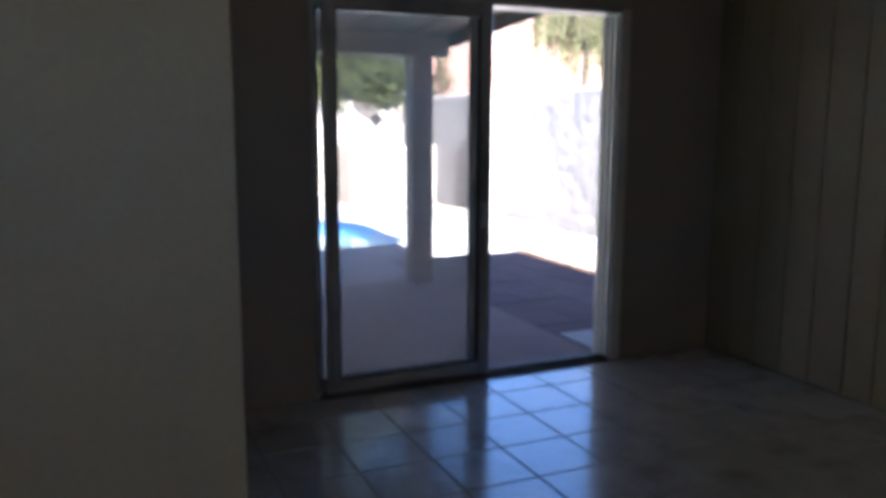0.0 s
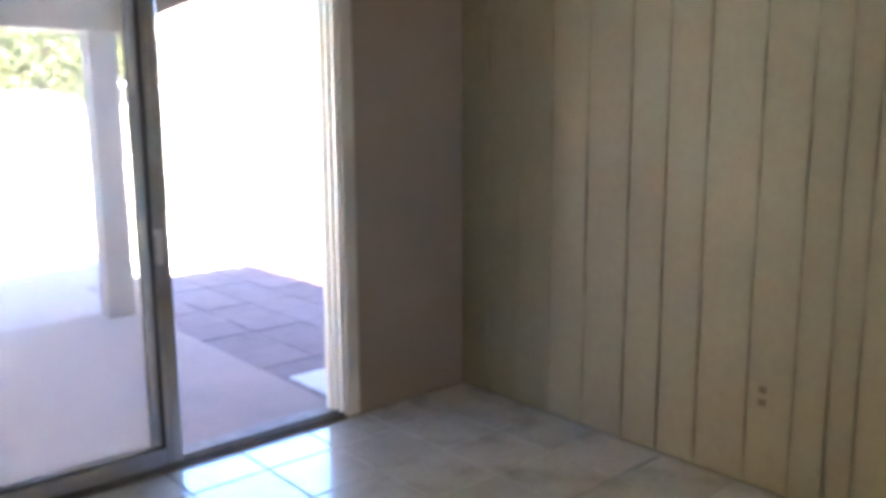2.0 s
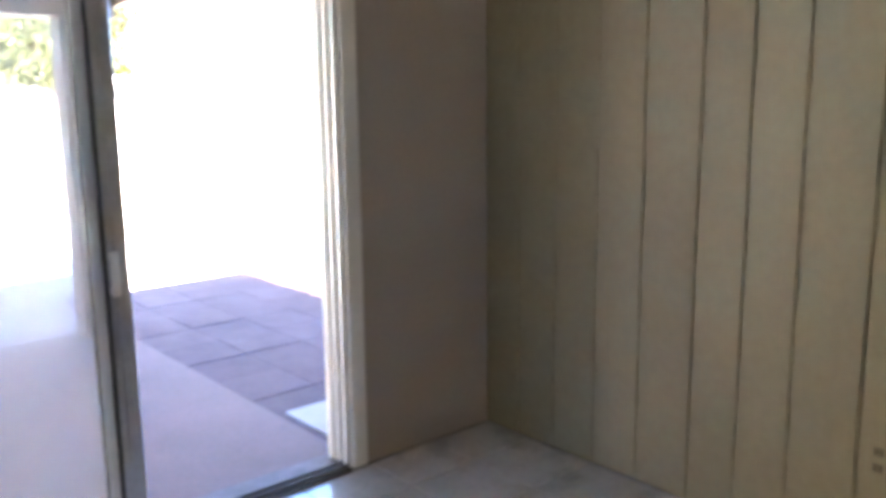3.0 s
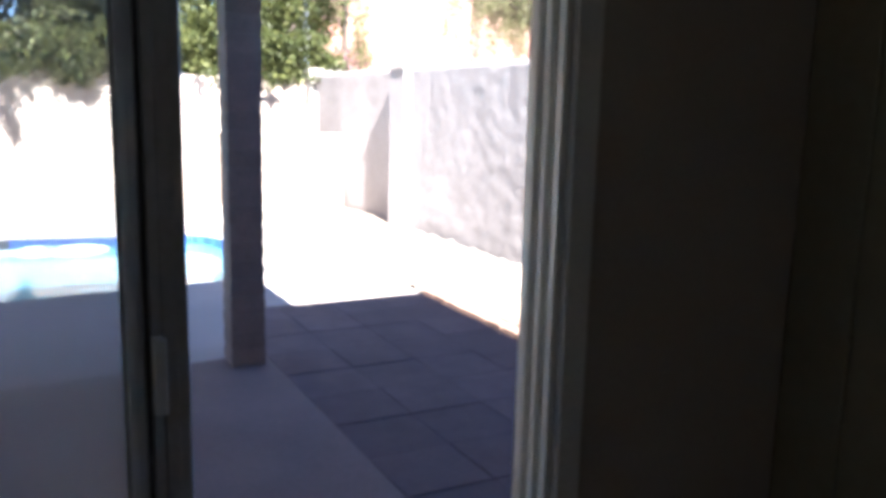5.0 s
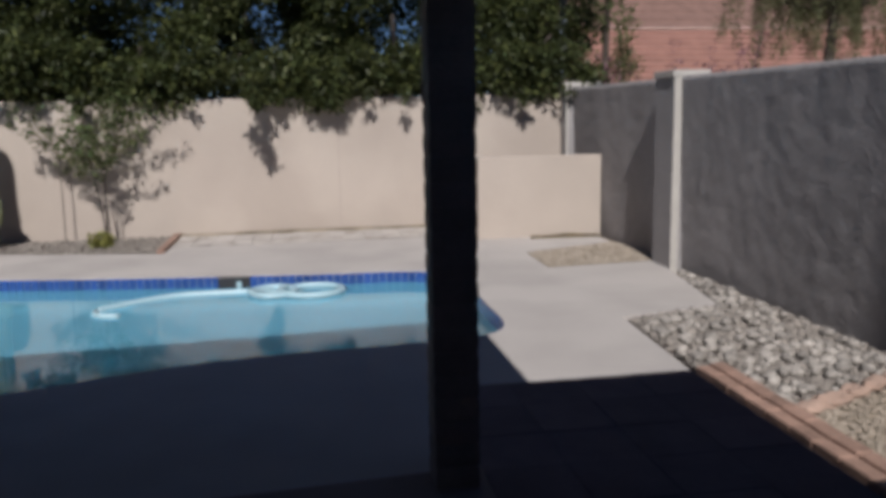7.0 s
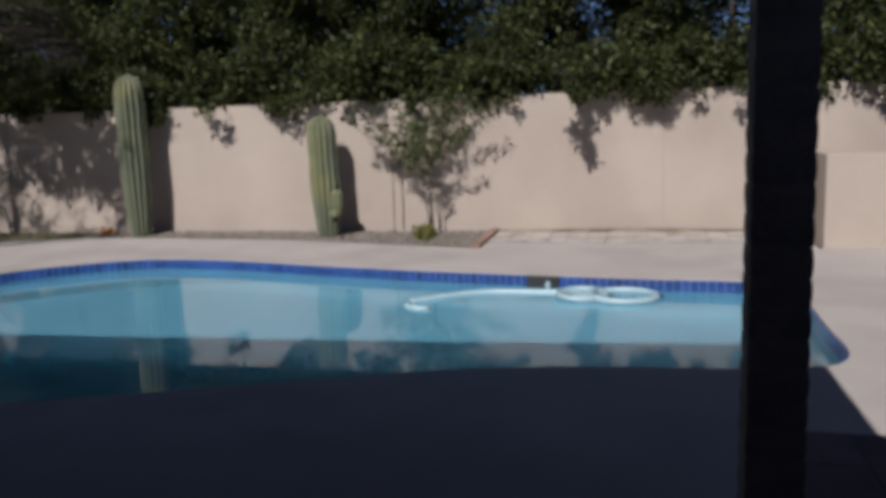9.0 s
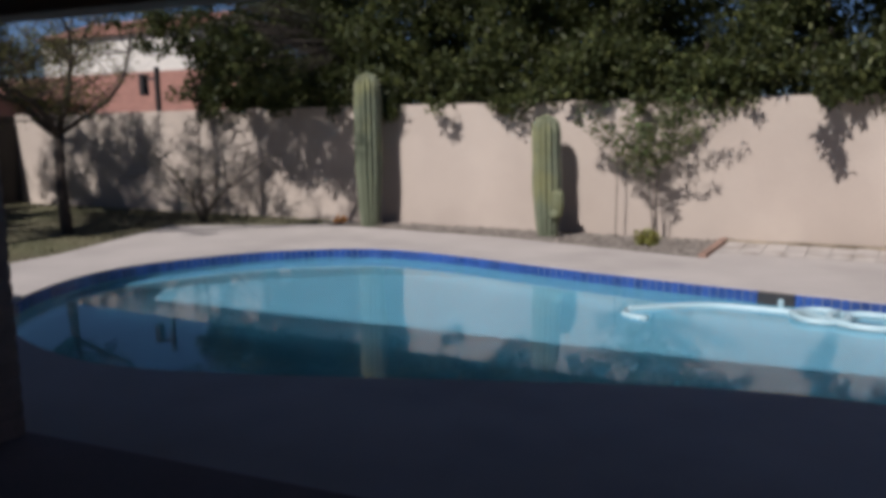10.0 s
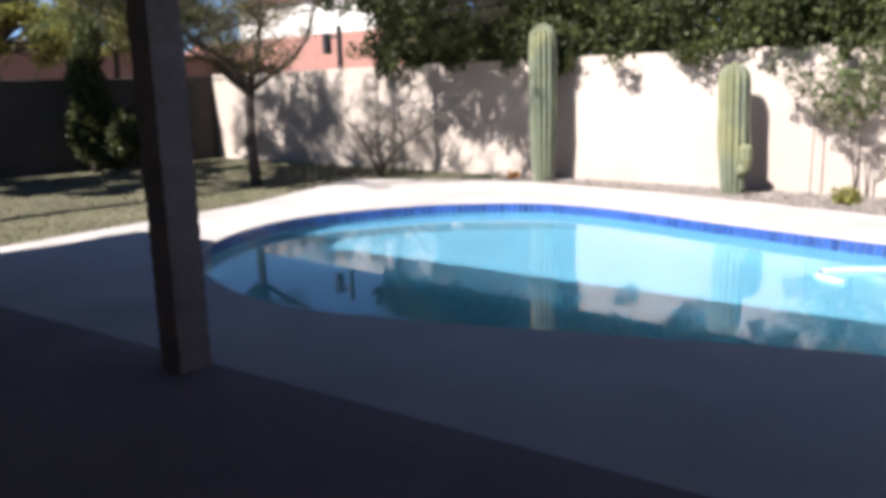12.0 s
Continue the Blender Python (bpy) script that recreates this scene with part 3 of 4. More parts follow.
post_right = block_post(-0.095, 2.995, "patio_post", "slump block post holding the patio cover")
post_left = block_post(-4.59, 2.61, "patio_post", "slump block post holding the patio cover")

cover = thing("patio_cover", (-4.5, 1.6, 2.0), "brown timber patio cover with beam and rafters", "patio cover", kind="structure")
part("beam", skewed(box(ROOF_X0, ROOF_X1, 2.98, 3.21, 2.0, 2.17, 0.006)), M["timber"], cover)


def roof_z(y):
    return 2.15 + 0.075 * (ROOF_Y1 - y)


def sloped(x0, x1, y0, y1, lift, thick):
    bm = box(x0, x1, y0, y1, 0, thick)
    for v in bm.verts:
        v.co.z += roof_z(v.co.y) + lift
    return skewed(bm)


part("roof_deck", sloped(ROOF_X0, ROOF_X1, 0.205, ROOF_Y1, 0.03, 0.05), M["timber"], cover)
part("roofing", sloped(ROOF_X0 - 0.01, ROOF_X1 + 0.01, 0.205, ROOF_Y1 + 0.012, 0.084, 0.02), M["roofing"], cover)
part("fascia", sloped(ROOF_X1, ROOF_X1 + 0.035, 0.205, ROOF_Y1, -0.09, 0.17), M["timber"], cover)
part("fascia", skewed(box(ROOF_X0, ROOF_X1 + 0.035, ROOF_Y1 + 0.001, ROOF_Y1 + 0.036, roof_z(ROOF_Y1) - 0.01, roof_z(ROOF_Y1) + 0.10, 0.004)), M["timber"], cover)
for i in range(16):
    x = ROOF_X0 + 0.3 + i * 0.6
    part("rafter", sloped(x - 0.04, x + 0.04, 0.205, 3.25, -0.005, 0.033), M["timber"], cover)

# ---------------------------------------------------------------- plants


def leaf_rows(centres, radii, counts, size, droop=0.0, slim=0.45, seed=0):
    """Folded diamond leaves scattered in clumps: vertices and faces."""
    g = np.random.default_rng(seed)
    c = np.repeat(np.array(centres, float), counts, axis=0)
    r = np.repeat(np.array(radii, float), counts, axis=0)
    n = len(c)
    d = g.normal(size=(n, 3))
    d /= np.linalg.norm(d, axis=1)[:, None]
    p = c + d * (g.random(n)[:, None] ** 0.45) * r
    a = g.normal(size=(n, 3))
    a[:, 2] -= droop
    a /= np.linalg.norm(a, axis=1)[:, None]
    b = np.cross(a, g.normal(size=(n, 3)))
    b /= np.linalg.norm(b, axis=1)[:, None]
    up = np.cross(a, b)
    s = size * (0.6 + 0.8 * g.random(n))[:, None]
    v = np.stack([p, p + a * s * 0.5 + b * s * slim * 0.5 + up * s * 0.08, p + a * s, p + a * s * 0.5 - b * s * slim * 0.5 + up * s * 0.08], 1).reshape(-1, 3)
    return v, np.arange(n * 4).reshape(n, 4)


def numpy_mesh(name, v, f, mat):
    me = bpy.data.meshes.new(name)
    me.vertices.add(len(v))
    me.vertices.foreach_set("co", np.asarray(v, np.float32).ravel())
    k = f.shape[1]
    me.loops.add(f.size)
    me.loops.foreach_set("vertex_index", f.ravel().astype(np.int32))
    me.polygons.add(len(f))
    me.polygons.foreach_set("loop_start", np.arange(0, f.size, k, dtype=np.int32))
    me.update(calc_edges=True)
    me.validate()
    me.materials.append(mat)
    return me


def limb(start, way, length, radius, bend, seed, steps=5):
    g = random.Random(seed)
    pts, radii, p, d = [], [], Vector(start), Vector(way).normalized()
    for i in range(steps + 1):
        pts.append(p.copy())
        radii.append(radius * (1 - 0.65 * i / steps))
        d = (d + Vector((g.uniform(-bend, bend), g.uniform(-bend, bend), g.uniform(-bend * 0.4, bend * 0.7)))).normalized()
        p = p + d * length / steps
    return pts, radii


def wall_tree(i, x, y):
    """A dense citrus-like tree behind the wall, its skirt hanging over the wall's top."""
    g = random.Random(100 + i)
    t = thing("hedge_tree", (x, y, GROUND - 0.05), "dense dark green tree overhanging the beige wall", "tree", "trees behind the wall")
    pieces = []
    pts, radii = limb((x, y, GROUND - 0.06), (0, 0, 1), 1.9, 0.12, 0.12, i)
    pieces.append(tube_rows(pts, radii, 8))
    for k in range(6):
        a = k * 1.05 + g.random()
        lp, lr = limb(pts[3 + k % 3], (math.cos(a), math.sin(a), 0.8), 1.5, 0.06, 0.35, i * 10 + k)
        pieces.append(tube_rows(lp, lr, 6))
    v, f = joined(pieces)
    child("trunk", raw_mesh("trunk", v, f, M["bark"], True), t)
    centres, radii, counts = [], [], []
    for k in range(92):
        r = g.uniform(0.22, 0.58)
        centres.append((x + g.uniform(-1.2, 1.2), y + g.uniform(-1.25, 1.2), 1.8 + 4.2 * g.random()))
        radii.append((r, r, r * 0.8))
        counts.append(int(330 * (r / 0.4) ** 2))
    for k in range(72):                                     # depth of the crown behind
        r = g.uniform(0.5, 0.75)
        centres.append((x + g.uniform(-1.2, 1.2), y + g.uniform(0.9, 1.6), 1.6 + 4.6 * g.random()))
        radii.append((r, r * 0.7, r))
        counts.append(260)
    for k in range(26):                                     # skirt over the wall
        r = g.uniform(0.12, 0.30)
        cy = g.uniform(11.05, 11.6)
        cx = x + g.uniform(-1.0, 1.0)
        centres.append((cx, cy, 1.93 + 0.13 * math.sin(cx * 2.7) + 0.10 * math.sin(cx * 6.1) + (0.28 if k % 2 else 0.0)))
        radii.append((r, r * 0.8, r))
        counts.append(int(300 * (r / 0.3) ** 1.5))
    if i == 1:                                               # boughs added out over the garden, set to cast dapples on the wall
        boughs = []
        for k in range(78):
            cy = g.uniform(8.7, 10.6)
            cz = 0.93 * (11.4 - cy) + g.uniform(0.3, 1.7)
            if cz < 2.05:
                continue
            cx = g.uniform(-10.7, -8.5)
            boughs.append(tube_rows([(x, y, 1.9), ((x + cx) / 2, (y + cy) / 2, (1.9 + cz) / 2 + 0.5), (cx, cy, cz)], [0.014, 0.010, 0.006], 5))
            for s in range(3):
                r = g.uniform(0.10, 0.22)
                centres.append((cx + g.uniform(-0.25, 0.25), cy + g.uniform(-0.25, 0.25), cz + g.uniform(-0.15, 0.2)))
                radii.append((r, r, r * 0.7))
                counts.append(int(34 * (r / 0.15) ** 1.5))
        v, f = joined(boughs)
        child("bough", raw_mesh("bough", v, f, M["bark"], True), t)
    for k in range(3):                                      # hanging sprays
        cx, cz = x + g.uniform(-1.0, 1.0), 1.78
        for s in range(g.choice((1, 1, 2))):
            centres.append((cx + g.uniform(-0.06, 0.06), g.uniform(11.0, 11.2), cz - 0.11 * s))
            radii.append((0.11, 0.08, 0.11))
            counts.append(38)
    if i == 5:                                              # one long bough added before the wall, placed to cast its leafy shadow
        arc = [(-1.2, 11.9, 2.35), (-1.25, 11.0, 2.5), (-1.33, 10.55, 2.38), (-1.42, 10.45, 2.12), (-1.27, 10.45, 1.92), (-1.22, 10.47, 1.74)]
        v, f = tube_rows([Vector(p) for p in arc], [0.02, 0.016, 0.012, 0.009, 0.006, 0.004], 5)
        child("bough", raw_mesh("bough", v, f, M["bark"], True), t)
        for p, r, k in zip(arc[2:], (0.12, 0.15, 0.13, 0.10), (85, 120, 90, 60)):
            centres.append(p)
            radii.append((r, r * 0.7, r))
            counts.append(k)
        centres.append((-1.18, 11.05, 1.70))
        radii.append((0.13, 0.1, 0.12))
        counts.append(70)
    v, f = leaf_rows(centres, radii, counts, 0.092, droop=0.5, seed=200 + i)
    child("crown", numpy_mesh("crown", v, f, M["leaf"]), t)


for i in range(8):
    wall_tree(i, -10.6 + 1.86 * i + (0.2 if i % 2 else -0.1), 12.75 + 0.15 * (i % 3))


def cactus(name, x, y, height, radius, ribs, lean, label, pup=False):
    t = thing(name, (x, y, GROUND), label, "cactus", "saguaro cacti")
    per = 6

    def column(cx, cy, z0, h, r, ribs, rings=34):
        n = ribs * per
        verts, faces, ridge = [], [], []
        for i in range(rings + 1):
            s = i / rings
            z = z0 + h * s
            k = r * (0.62 + 0.38 * min(1, s * 2.6) ** 0.7 - 0.06 * max(0, s - 0.5)) * (1 + 0.02 * math.sin(s * 17))
            if s > 0.88:
                k *= math.sqrt(max(0.0, 1 - ((s - 0.88) / 0.12) ** 2)) * 0.98 + 0.02
            for j in range(n):
                a = 2 * math.pi * j / n
                w = 0.5 + 0.5 * math.cos(a * ribs)
                rr = k * (0.75 + 0.25 * w ** 0.8)
                verts.append((cx + lean * s * h + rr * math.cos(a), cy + rr * math.sin(a), z))
        for i in range(rings):
            for j in range(n):
                m = (j + 1) % n
                faces.append((i * n + j, i * n + m, (i + 1) * n + m, (i + 1) * n + j))
        faces.append(tuple(rings * n + j for j in range(n)))
        spines_v, spines_f = [], []
        for i in range(1, rings):
            for j in range(0, n, per):
                v = Vector(verts[i * n + j])
                out = Vector((v.x - cx - lean * (i / rings) * h, v.y - cy, 0)).normalized()
                side = Vector((-out.y, out.x, 0))
                for q in (-1, 0, 1):
                    tip = v + out * 0.022 + side * 0.016 * q + Vector((0, 0, 0.012 * (1 - abs(q))))
                    b = len(spines_v)
                    spines_v += [v - side * 0.004 - out * 0.003, v + side * 0.004 - out * 0.003, v + Vector((0, 0, 0.008)), tip]
                    spines_f += [(b, b + 1, b + 3), (b + 1, b + 2, b + 3), (b + 2, b, b + 3)]
        return (verts, faces), (spines_v, spines_f)
    body, spikes = column(x, y, GROUND - 0.05, height - GROUND + 0.05, radius, ribs)
    child("stem", raw_mesh("stem", *body, M["cactus"], True), t, "ribbed green stem")
    child("bristle", raw_mesh("bristle", *spikes, M["spine"]), t, "rows of pale spines")["kind"] = "stuff"
    if pup:
        body, spikes = column(x + 0.19, y - 0.10, 0.22, 0.34, 0.085, 9, 14)
        child("arm", raw_mesh("arm", *body, M["cactus"], True), t, "short young arm")
        v, f = tube_rows([(x + 0.04, y - 0.06, 0.20), (x + 0.13, y - 0.09, 0.21), (x + 0.185, y - 0.10, 0.27)], [0.06, 0.07, 0.08], 10)
        child("arm_base", raw_mesh("arm_base", v, f, M["cactus"], True), t)


cactus("saguaro_cactus", -7.66, 10.93, 2.27, 0.215, 15, 0.0, "tall ribbed saguaro cactus beside the garden wall")
cactus("saguaro_cactus", -4.68, 10.89, 1.58, 0.20, 14, -0.02, "short ribbed saguaro with a small arm", pup=True)


def sapling():
    t = thing("sapling", (-3.22, 11.0, GROUND), "young feathery sapling tied to a stake", "sapling")
    pieces = []
    centres, radii, counts = [], [], []
    for k, (dx, dy) in enumerate(((0, 0), (0.05, -0.04), (-0.03, 0.05))):
        pts, rr = limb((-3.22 + dx, 11.0 + dy, GROUND - 0.03), (0.04 * (k - 1), 0, 1), 1.45, 0.014, 0.07, 31 + k)
        child("stem", raw_mesh("stem", *tube_rows(pts, rr, 6), M["bark"], True), t)
    g = random.Random(9)
    for k in range(24):
        a = g.uniform(0, 6.28)
        start = (-3.22 + g.uniform(-0.04, 0.04), 11.0, g.uniform(0.65, 1.45))
        pts, rr = limb(start, (math.cos(a), 0.5 * math.sin(a) - 0.15, 0.35), g.uniform(0.5, 1.15), 0.007, 0.42, 60 + k)
        pieces.append(tube_rows(pts, rr, 5))
        for p in pts[1:]:
            centres.append(tuple(p))
            radii.append((0.11, 0.09, 0.08))
            counts.append(20)
    v, f = joined(pieces)
    child("twig_mass", raw_mesh("twig_mass", v, f, M["bark"], True), t)["kind"] = "stuff"
    v, f = leaf_rows(centres, radii, counts, 0.07, droop=0.4, slim=0.35, seed=77)
    child("foliage", numpy_mesh("foliage", v, f, M["leaf_light"]), t)
    v, f = tube_rows([(-3.78, 11.1, GROUND - 0.03), (-3.77, 11.1, 0.6), (-3.77, 11.1, 1.15)], [0.008] * 3, 6)
    s = thing("plant_stake", (-3.78, 11.1, GROUND), "thin wooden plant stake in the soil bed", "stake")
    child("rod", raw_mesh("rod", v, f, M["bark"]), s)


sapling()


def low_plant(name, x, y, w, h, count, size, mat, label, category, seed):
    t = thing(name, (x, y, GROUND), label, category)
    g = random.Random(seed)
    pieces, centres, radii, counts = [], [], [], []
    for k in range(9):
        a = k * 0.7 + g.random()
        pts, rr = limb((x, y, GROUND - 0.02), (math.cos(a), math.sin(a), 1.6), h * g.uniform(0.6, 1.0), 0.006 + 0.006 * h, 0.25, seed * 10 + k)
        pieces.append(tube_rows(pts, rr, 5))
        for p in pts[2:]:
            centres.append(tuple(p))
            radii.append((w * 0.25, w * 0.25, h * 0.18))
            counts.append(count // 36)
    v, f = joined(pieces)
    child("stem_cluster", raw_mesh("stem_cluster", v, f, M["bark"], True), t)["kind"] = "stuff"
    v, f = leaf_rows(centres, radii, counts, size, seed=seed)
    child("foliage", numpy_mesh("foliage", v, f, mat), t)


low_plant("small_plant", -3.225, 10.62, 0.55, 0.2, 480, 0.06, M["leaf_yellow"], "small yellow green plant at the sapling's foot", "plant", 5)
low_plant("flower_clump", -8.25, 10.95, 0.22, 0.16, 260, 0.045, M["flower"], "low clump of orange flowers by the tall cactus", "flowers", 4)
low_plant("dark_shrub", -16.2, 8.5, 1.0, 1.35, 8000, 0.10, M["leaf"], "dark shaded shrub against the garden wall", "shrub", 6)
low_plant("purple_shrub", 4.7, 13.0, 3.0, 2.5, 16000, 0.075, M["leaf_red"], "purple red shrub behind the grey wall", "shrub", 7)
low_plant("dark_red_plant", 5.6, 12.4, 0.55, 3.2, 2600, 0.06, M["leaf_red"], "slim dark red plant behind the grey wall", "shrub", 8)


def bare_tree(name, x, y, seed, trunk_h, spread, height, leaves, mat, label, radius=0.10, leaf=0.05, low=0.0, twigs=9):
    """A forked tree with thin upright limbs and a sparse crown."""
    t = thing(name, (x, y, GROUND), label, "tree")
    g = random.Random(seed)
    pieces, centres, radii, counts = [], [], [], []
    base, br = limb((x, y, GROUND - 0.06), (-0.06, 0, 1), trunk_h, radius, 0.10, seed, 6)
    br = [radius * (1.25 - 0.4 * i / 6) for i in range(7)]
    pieces.append(tube_rows(base, br, 10))
    for k in range(7):
        a = k * 0.9 + g.uniform(-0.2, 0.2)
        lp, lr = limb(base[-1] - Vector((0, 0, 0.02 * k)), (math.cos(a) * spread, math.sin(a) * spread * 0.8, 1.0), height * g.uniform(0.75, 1.0), radius * 0.55, 0.34, seed * 13 + k, 7)
        pieces.append(tube_rows(lp, lr, 7))
        for j in range(twigs):
            s = g.randint(1, 6)
            b = g.uniform(0, 6.28)
            tp, tr = limb(lp[s], (math.cos(b), math.sin(b), g.uniform(-0.1, 0.9)), g.uniform(0.5, 1.2), radius * 0.17, 0.35, seed * 31 + k * 10 + j, 5)
            pieces.append(tube_rows(tp, tr, 5))
            for p in tp[2:]:
                centres.append((p.x, p.y, p.z - low))
                radii.append((0.20, 0.20, 0.16))
                counts.append(leaves)
            for w in range(2):
                b2 = g.uniform(0, 6.28)
                wp, wr = limb(tp[3], (math.cos(b2), math.sin(b2), 0.5), g.uniform(0.3, 0.6), radius * 0.07, 0.3, seed * 57 + k * 20 + j * 2 + w, 3)
                pieces.append(tube_rows(wp, wr, 4))
    v, f = joined(pieces)
    child("trunk", raw_mesh("trunk", v, f, M["bark"], True), t)
    v, f = leaf_rows(centres, radii, counts, leaf, slim=0.35, seed=seed)
    child("crown", numpy_mesh("crown", v, f, mat), t)


bare_tree("mesquite_tree", -11.45, 8.35, 3, 1.6, 1.05, 3.4, 16, M["leaf_dry"], "forked mesquite tree with a sparse crown on the lawn", leaf=0.06, twigs=22, radius=0.075)
bare_tree("bare_shrub", -10.6, 10.35, 21, 0.12, 1.0, 1.5, 3, M["leaf_dry"], "bare twiggy shrub by the beige wall", radius=0.035, leaf=0.03, twigs=14)
# added crown, set so that its dapples land on the back wall
bare_tree("mesquite_tree", -14.7, 8.9, 8, 2.3, 1.2, 2.8, 45, M["leaf_dry"], "sparse tree added near the wall corner to dapple the wall", radius=0.07, leaf=0.07, twigs=18)
# out-of-view trees made up to shade lawn, shrubs and wall
bare_tree("mesquite_tree", -15.3, 3.3, 5, 2.2, 1.15, 4.9, 620, M["leaf_dry"], "unseen spreading tree added to shade the far lawn", radius=0.09, leaf=0.10)

bare_tree("lawn_shade_tree", -11.6, 3.2, 11, 4.6, 1.0, 6.4, 20, M["leaf"], "unseen open-crowned tree added to dapple lawn and wall", radius=0.13, leaf=0.09, twigs=20)


def willow():
    t = thing("weeping_tree", (9.3, 14.5, GROUND - 0.05), "weeping green tree behind the grey wall", "tree")
    g = random.Random(40)
    pieces, centres, radii, counts = [], [], [], []
    base, br = limb((9.3, 14.5, GROUND - 0.06), (0, 0, 1), 4.2, 0.16, 0.06, 41)
    pieces.append(tube_rows(base, br, 8))
    for k in range(90):
        a = g.uniform(0, 6.28)
        r = g.uniform(0.2, 2.0)
        top = Vector((9.3 + r * math.cos(a), 14.5 + r * math.sin(a), g.uniform(3.6, 5.0)))
        lp, lr = limb(base[4], top - base[4], (top - base[4]).length, 0.03, 0.1, 400 + k)
        pieces.append(tube_rows(lp, lr, 5))
        end, drop = lp[-1], g.uniform(0.4, 1.9)
        for s in range(9):
            centres.append((end.x + 0.03 * s * math.cos(a), end.y, end.z - drop * s / 8))
            radii.append((0.16, 0.16, 0.16))
            counts.append(36)
    v, f = joined(pieces)
    child("trunk", raw_mesh("trunk", v, f, M["bark"], True), t)
    v, f = leaf_rows(centres, radii, counts, 0.10, droop=1.6, slim=0.16, seed=42)
    child("crown", numpy_mesh("crown", v, f, M["leaf_weep"]), t)


willow()


def cypress(x, y, h, w, seed, label, mat, slim=0.25):
    t = thing("upright_tree", (x, y, GROUND - 0.05), label, "tree")
    g = random.Random(seed)
    pts, rr = limb((x, y, GROUND - 0.06), (0, 0, 1), h * 0.9, 0.1, 0.02, seed)
    child("trunk", raw_mesh("trunk", *tube_rows(pts, rr, 8), M["bark"], True), t)
    centres, radii, counts = [], [], []
    for k in range(70):
        s = g.random()
        a = g.uniform(0, 6.28)
        r = w * (1 - 0.6 * s) * g.uniform(0.4, 1.0)
        centres.append((x + r * math.cos(a), y + r * math.sin(a), 0.3 + s * (h - 0.5)))
        radii.append((0.22, 0.22, 0.38))
        counts.append(110)
    v, f = leaf_rows(centres, radii, counts, 0.10, droop=-1.5, slim=slim, seed=seed)
    child("crown", numpy_mesh("crown", v, f, mat), t)


cypress(4.55, 13.6, 5.2, 0.75, 51, "upright feathery green tree behind the corner", M["leaf_light"])
cypress(-16.45, 8.2, 2.75, 0.38, 53, "slim dark upright shrub before the shaded wall", M["leaf"], 0.45)


def palm(x, y, z):
    """A feather palm: arching fronds with drooping leaflets."""
    t = thing("palm_tree", (x, y, GROUND - 0.05), "dark feather palm with drooping fronds beyond the shaded wall", "palm tree")
    pts, rr = limb((x, y, GROUND - 0.06), (0, 0, 1), z, 0.16, 0.03, 71)
    child("trunk", raw_mesh("trunk", *tube_rows(pts, [0.17] * len(pts), 9), M["bark"], True), t)
    g = random.Random(72)
    top = pts[-1]
    for k in range(20):
        a, e, span = k * 2.4 + g.uniform(-0.2, 0.2), g.uniform(0.15, 1.1), g.uniform(1.3, 1.9)
        out = Vector((math.cos(a), math.sin(a), 0))
        side = Vector((-out.y, out.x, 0))
        spine = [top + out * span * q * math.cos(e * (1 - 0.5 * q)) + Vector((0, 0, span * (q * math.sin(e) - 0.95 * q * q))) for q in (i / 9 for i in range(10))]
        verts, faces = tube_rows(spine, [0.016 * (1 - 0.09 * i) for i in range(10)], 4)
        for i in range(1, 9):
            for h in (0.0, 0.5):
                p = spine[i].lerp(spine[i + 1], h)
                way = (spine[i + 1] - spine[i]).normalized()
                long = 0.42 * (1 - abs(i + h - 4) / 8)
                for q in (-1, 1):
                    d = (side * q + way * 0.7 + Vector((0, 0, -0.55))).normalized()
                    b = len(verts)
                    verts += [p, p + d * long * 0.5 + way * 0.022, p + d * long + Vector((0, 0, -0.05)), p + d * long * 0.5 - way * 0.022]
                    faces.append((b, b + 1, b + 2, b + 3))
        child("frond", raw_mesh("frond", verts, faces, M["leaf"]), t)


palm(-18.6, 9.35, 3.1)


def far_tree(x, y, h, w, mat, seed, label):
    """A rounded garden tree beyond the left wall."""
    t = thing("background_tree", (x, y, GROUND - 0.05), label, "tree", "trees beyond the left wall")
    g = random.Random(seed)
    pts, rr = limb((x, y, GROUND - 0.06), (0, 0, 1), h * 0.6, 0.14, 0.1, seed)
    pieces = [tube_rows(pts, rr, 8)]
    centres, radii, counts = [], [], []
    for k in range(60):
        a, e = g.uniform(0, 6.28), g.uniform(-0.5, 1.5)
        r = w * g.uniform(0.4, 1.0)
        c = (x + r * math.cos(a) * math.cos(e), y + r * math.sin(a) * math.cos(e), h * 0.62 + r * 0.75 * math.sin(e))
        pieces.append(tube_rows([pts[-1], ((pts[-1].x + c[0]) / 2, (pts[-1].y + c[1]) / 2, (pts[-1].z + c[2]) / 2 + 0.1), c], [0.05, 0.03, 0.01], 5))
        s = g.uniform(0.25, 0.45)
        centres.append(c)
        radii.append((s, s, s * 0.8))
        counts.append(120)
    v, f = joined(pieces)
    child("trunk", raw_mesh("trunk", v, f, M["bark"], True), t)
    v, f = leaf_rows(centres, radii, counts, 0.14, seed=seed)
    child("crown", numpy_mesh("crown", v, f, mat), t)


far_tree(-19.6, 10.4, 4.6, 1.7, M["leaf_yellow"], 81, "yellow green garden tree beyond the shaded wall")
far_tree(-21.4, 8.6, 4.3, 1.9, M["leaf_yellow"], 83, "yellow green garden tree beyond the shaded wall")
far_tree(-20.5, 6.2, 5.0, 1.8, M["leaf"], 82, "dark green garden tree beyond the shaded wall")

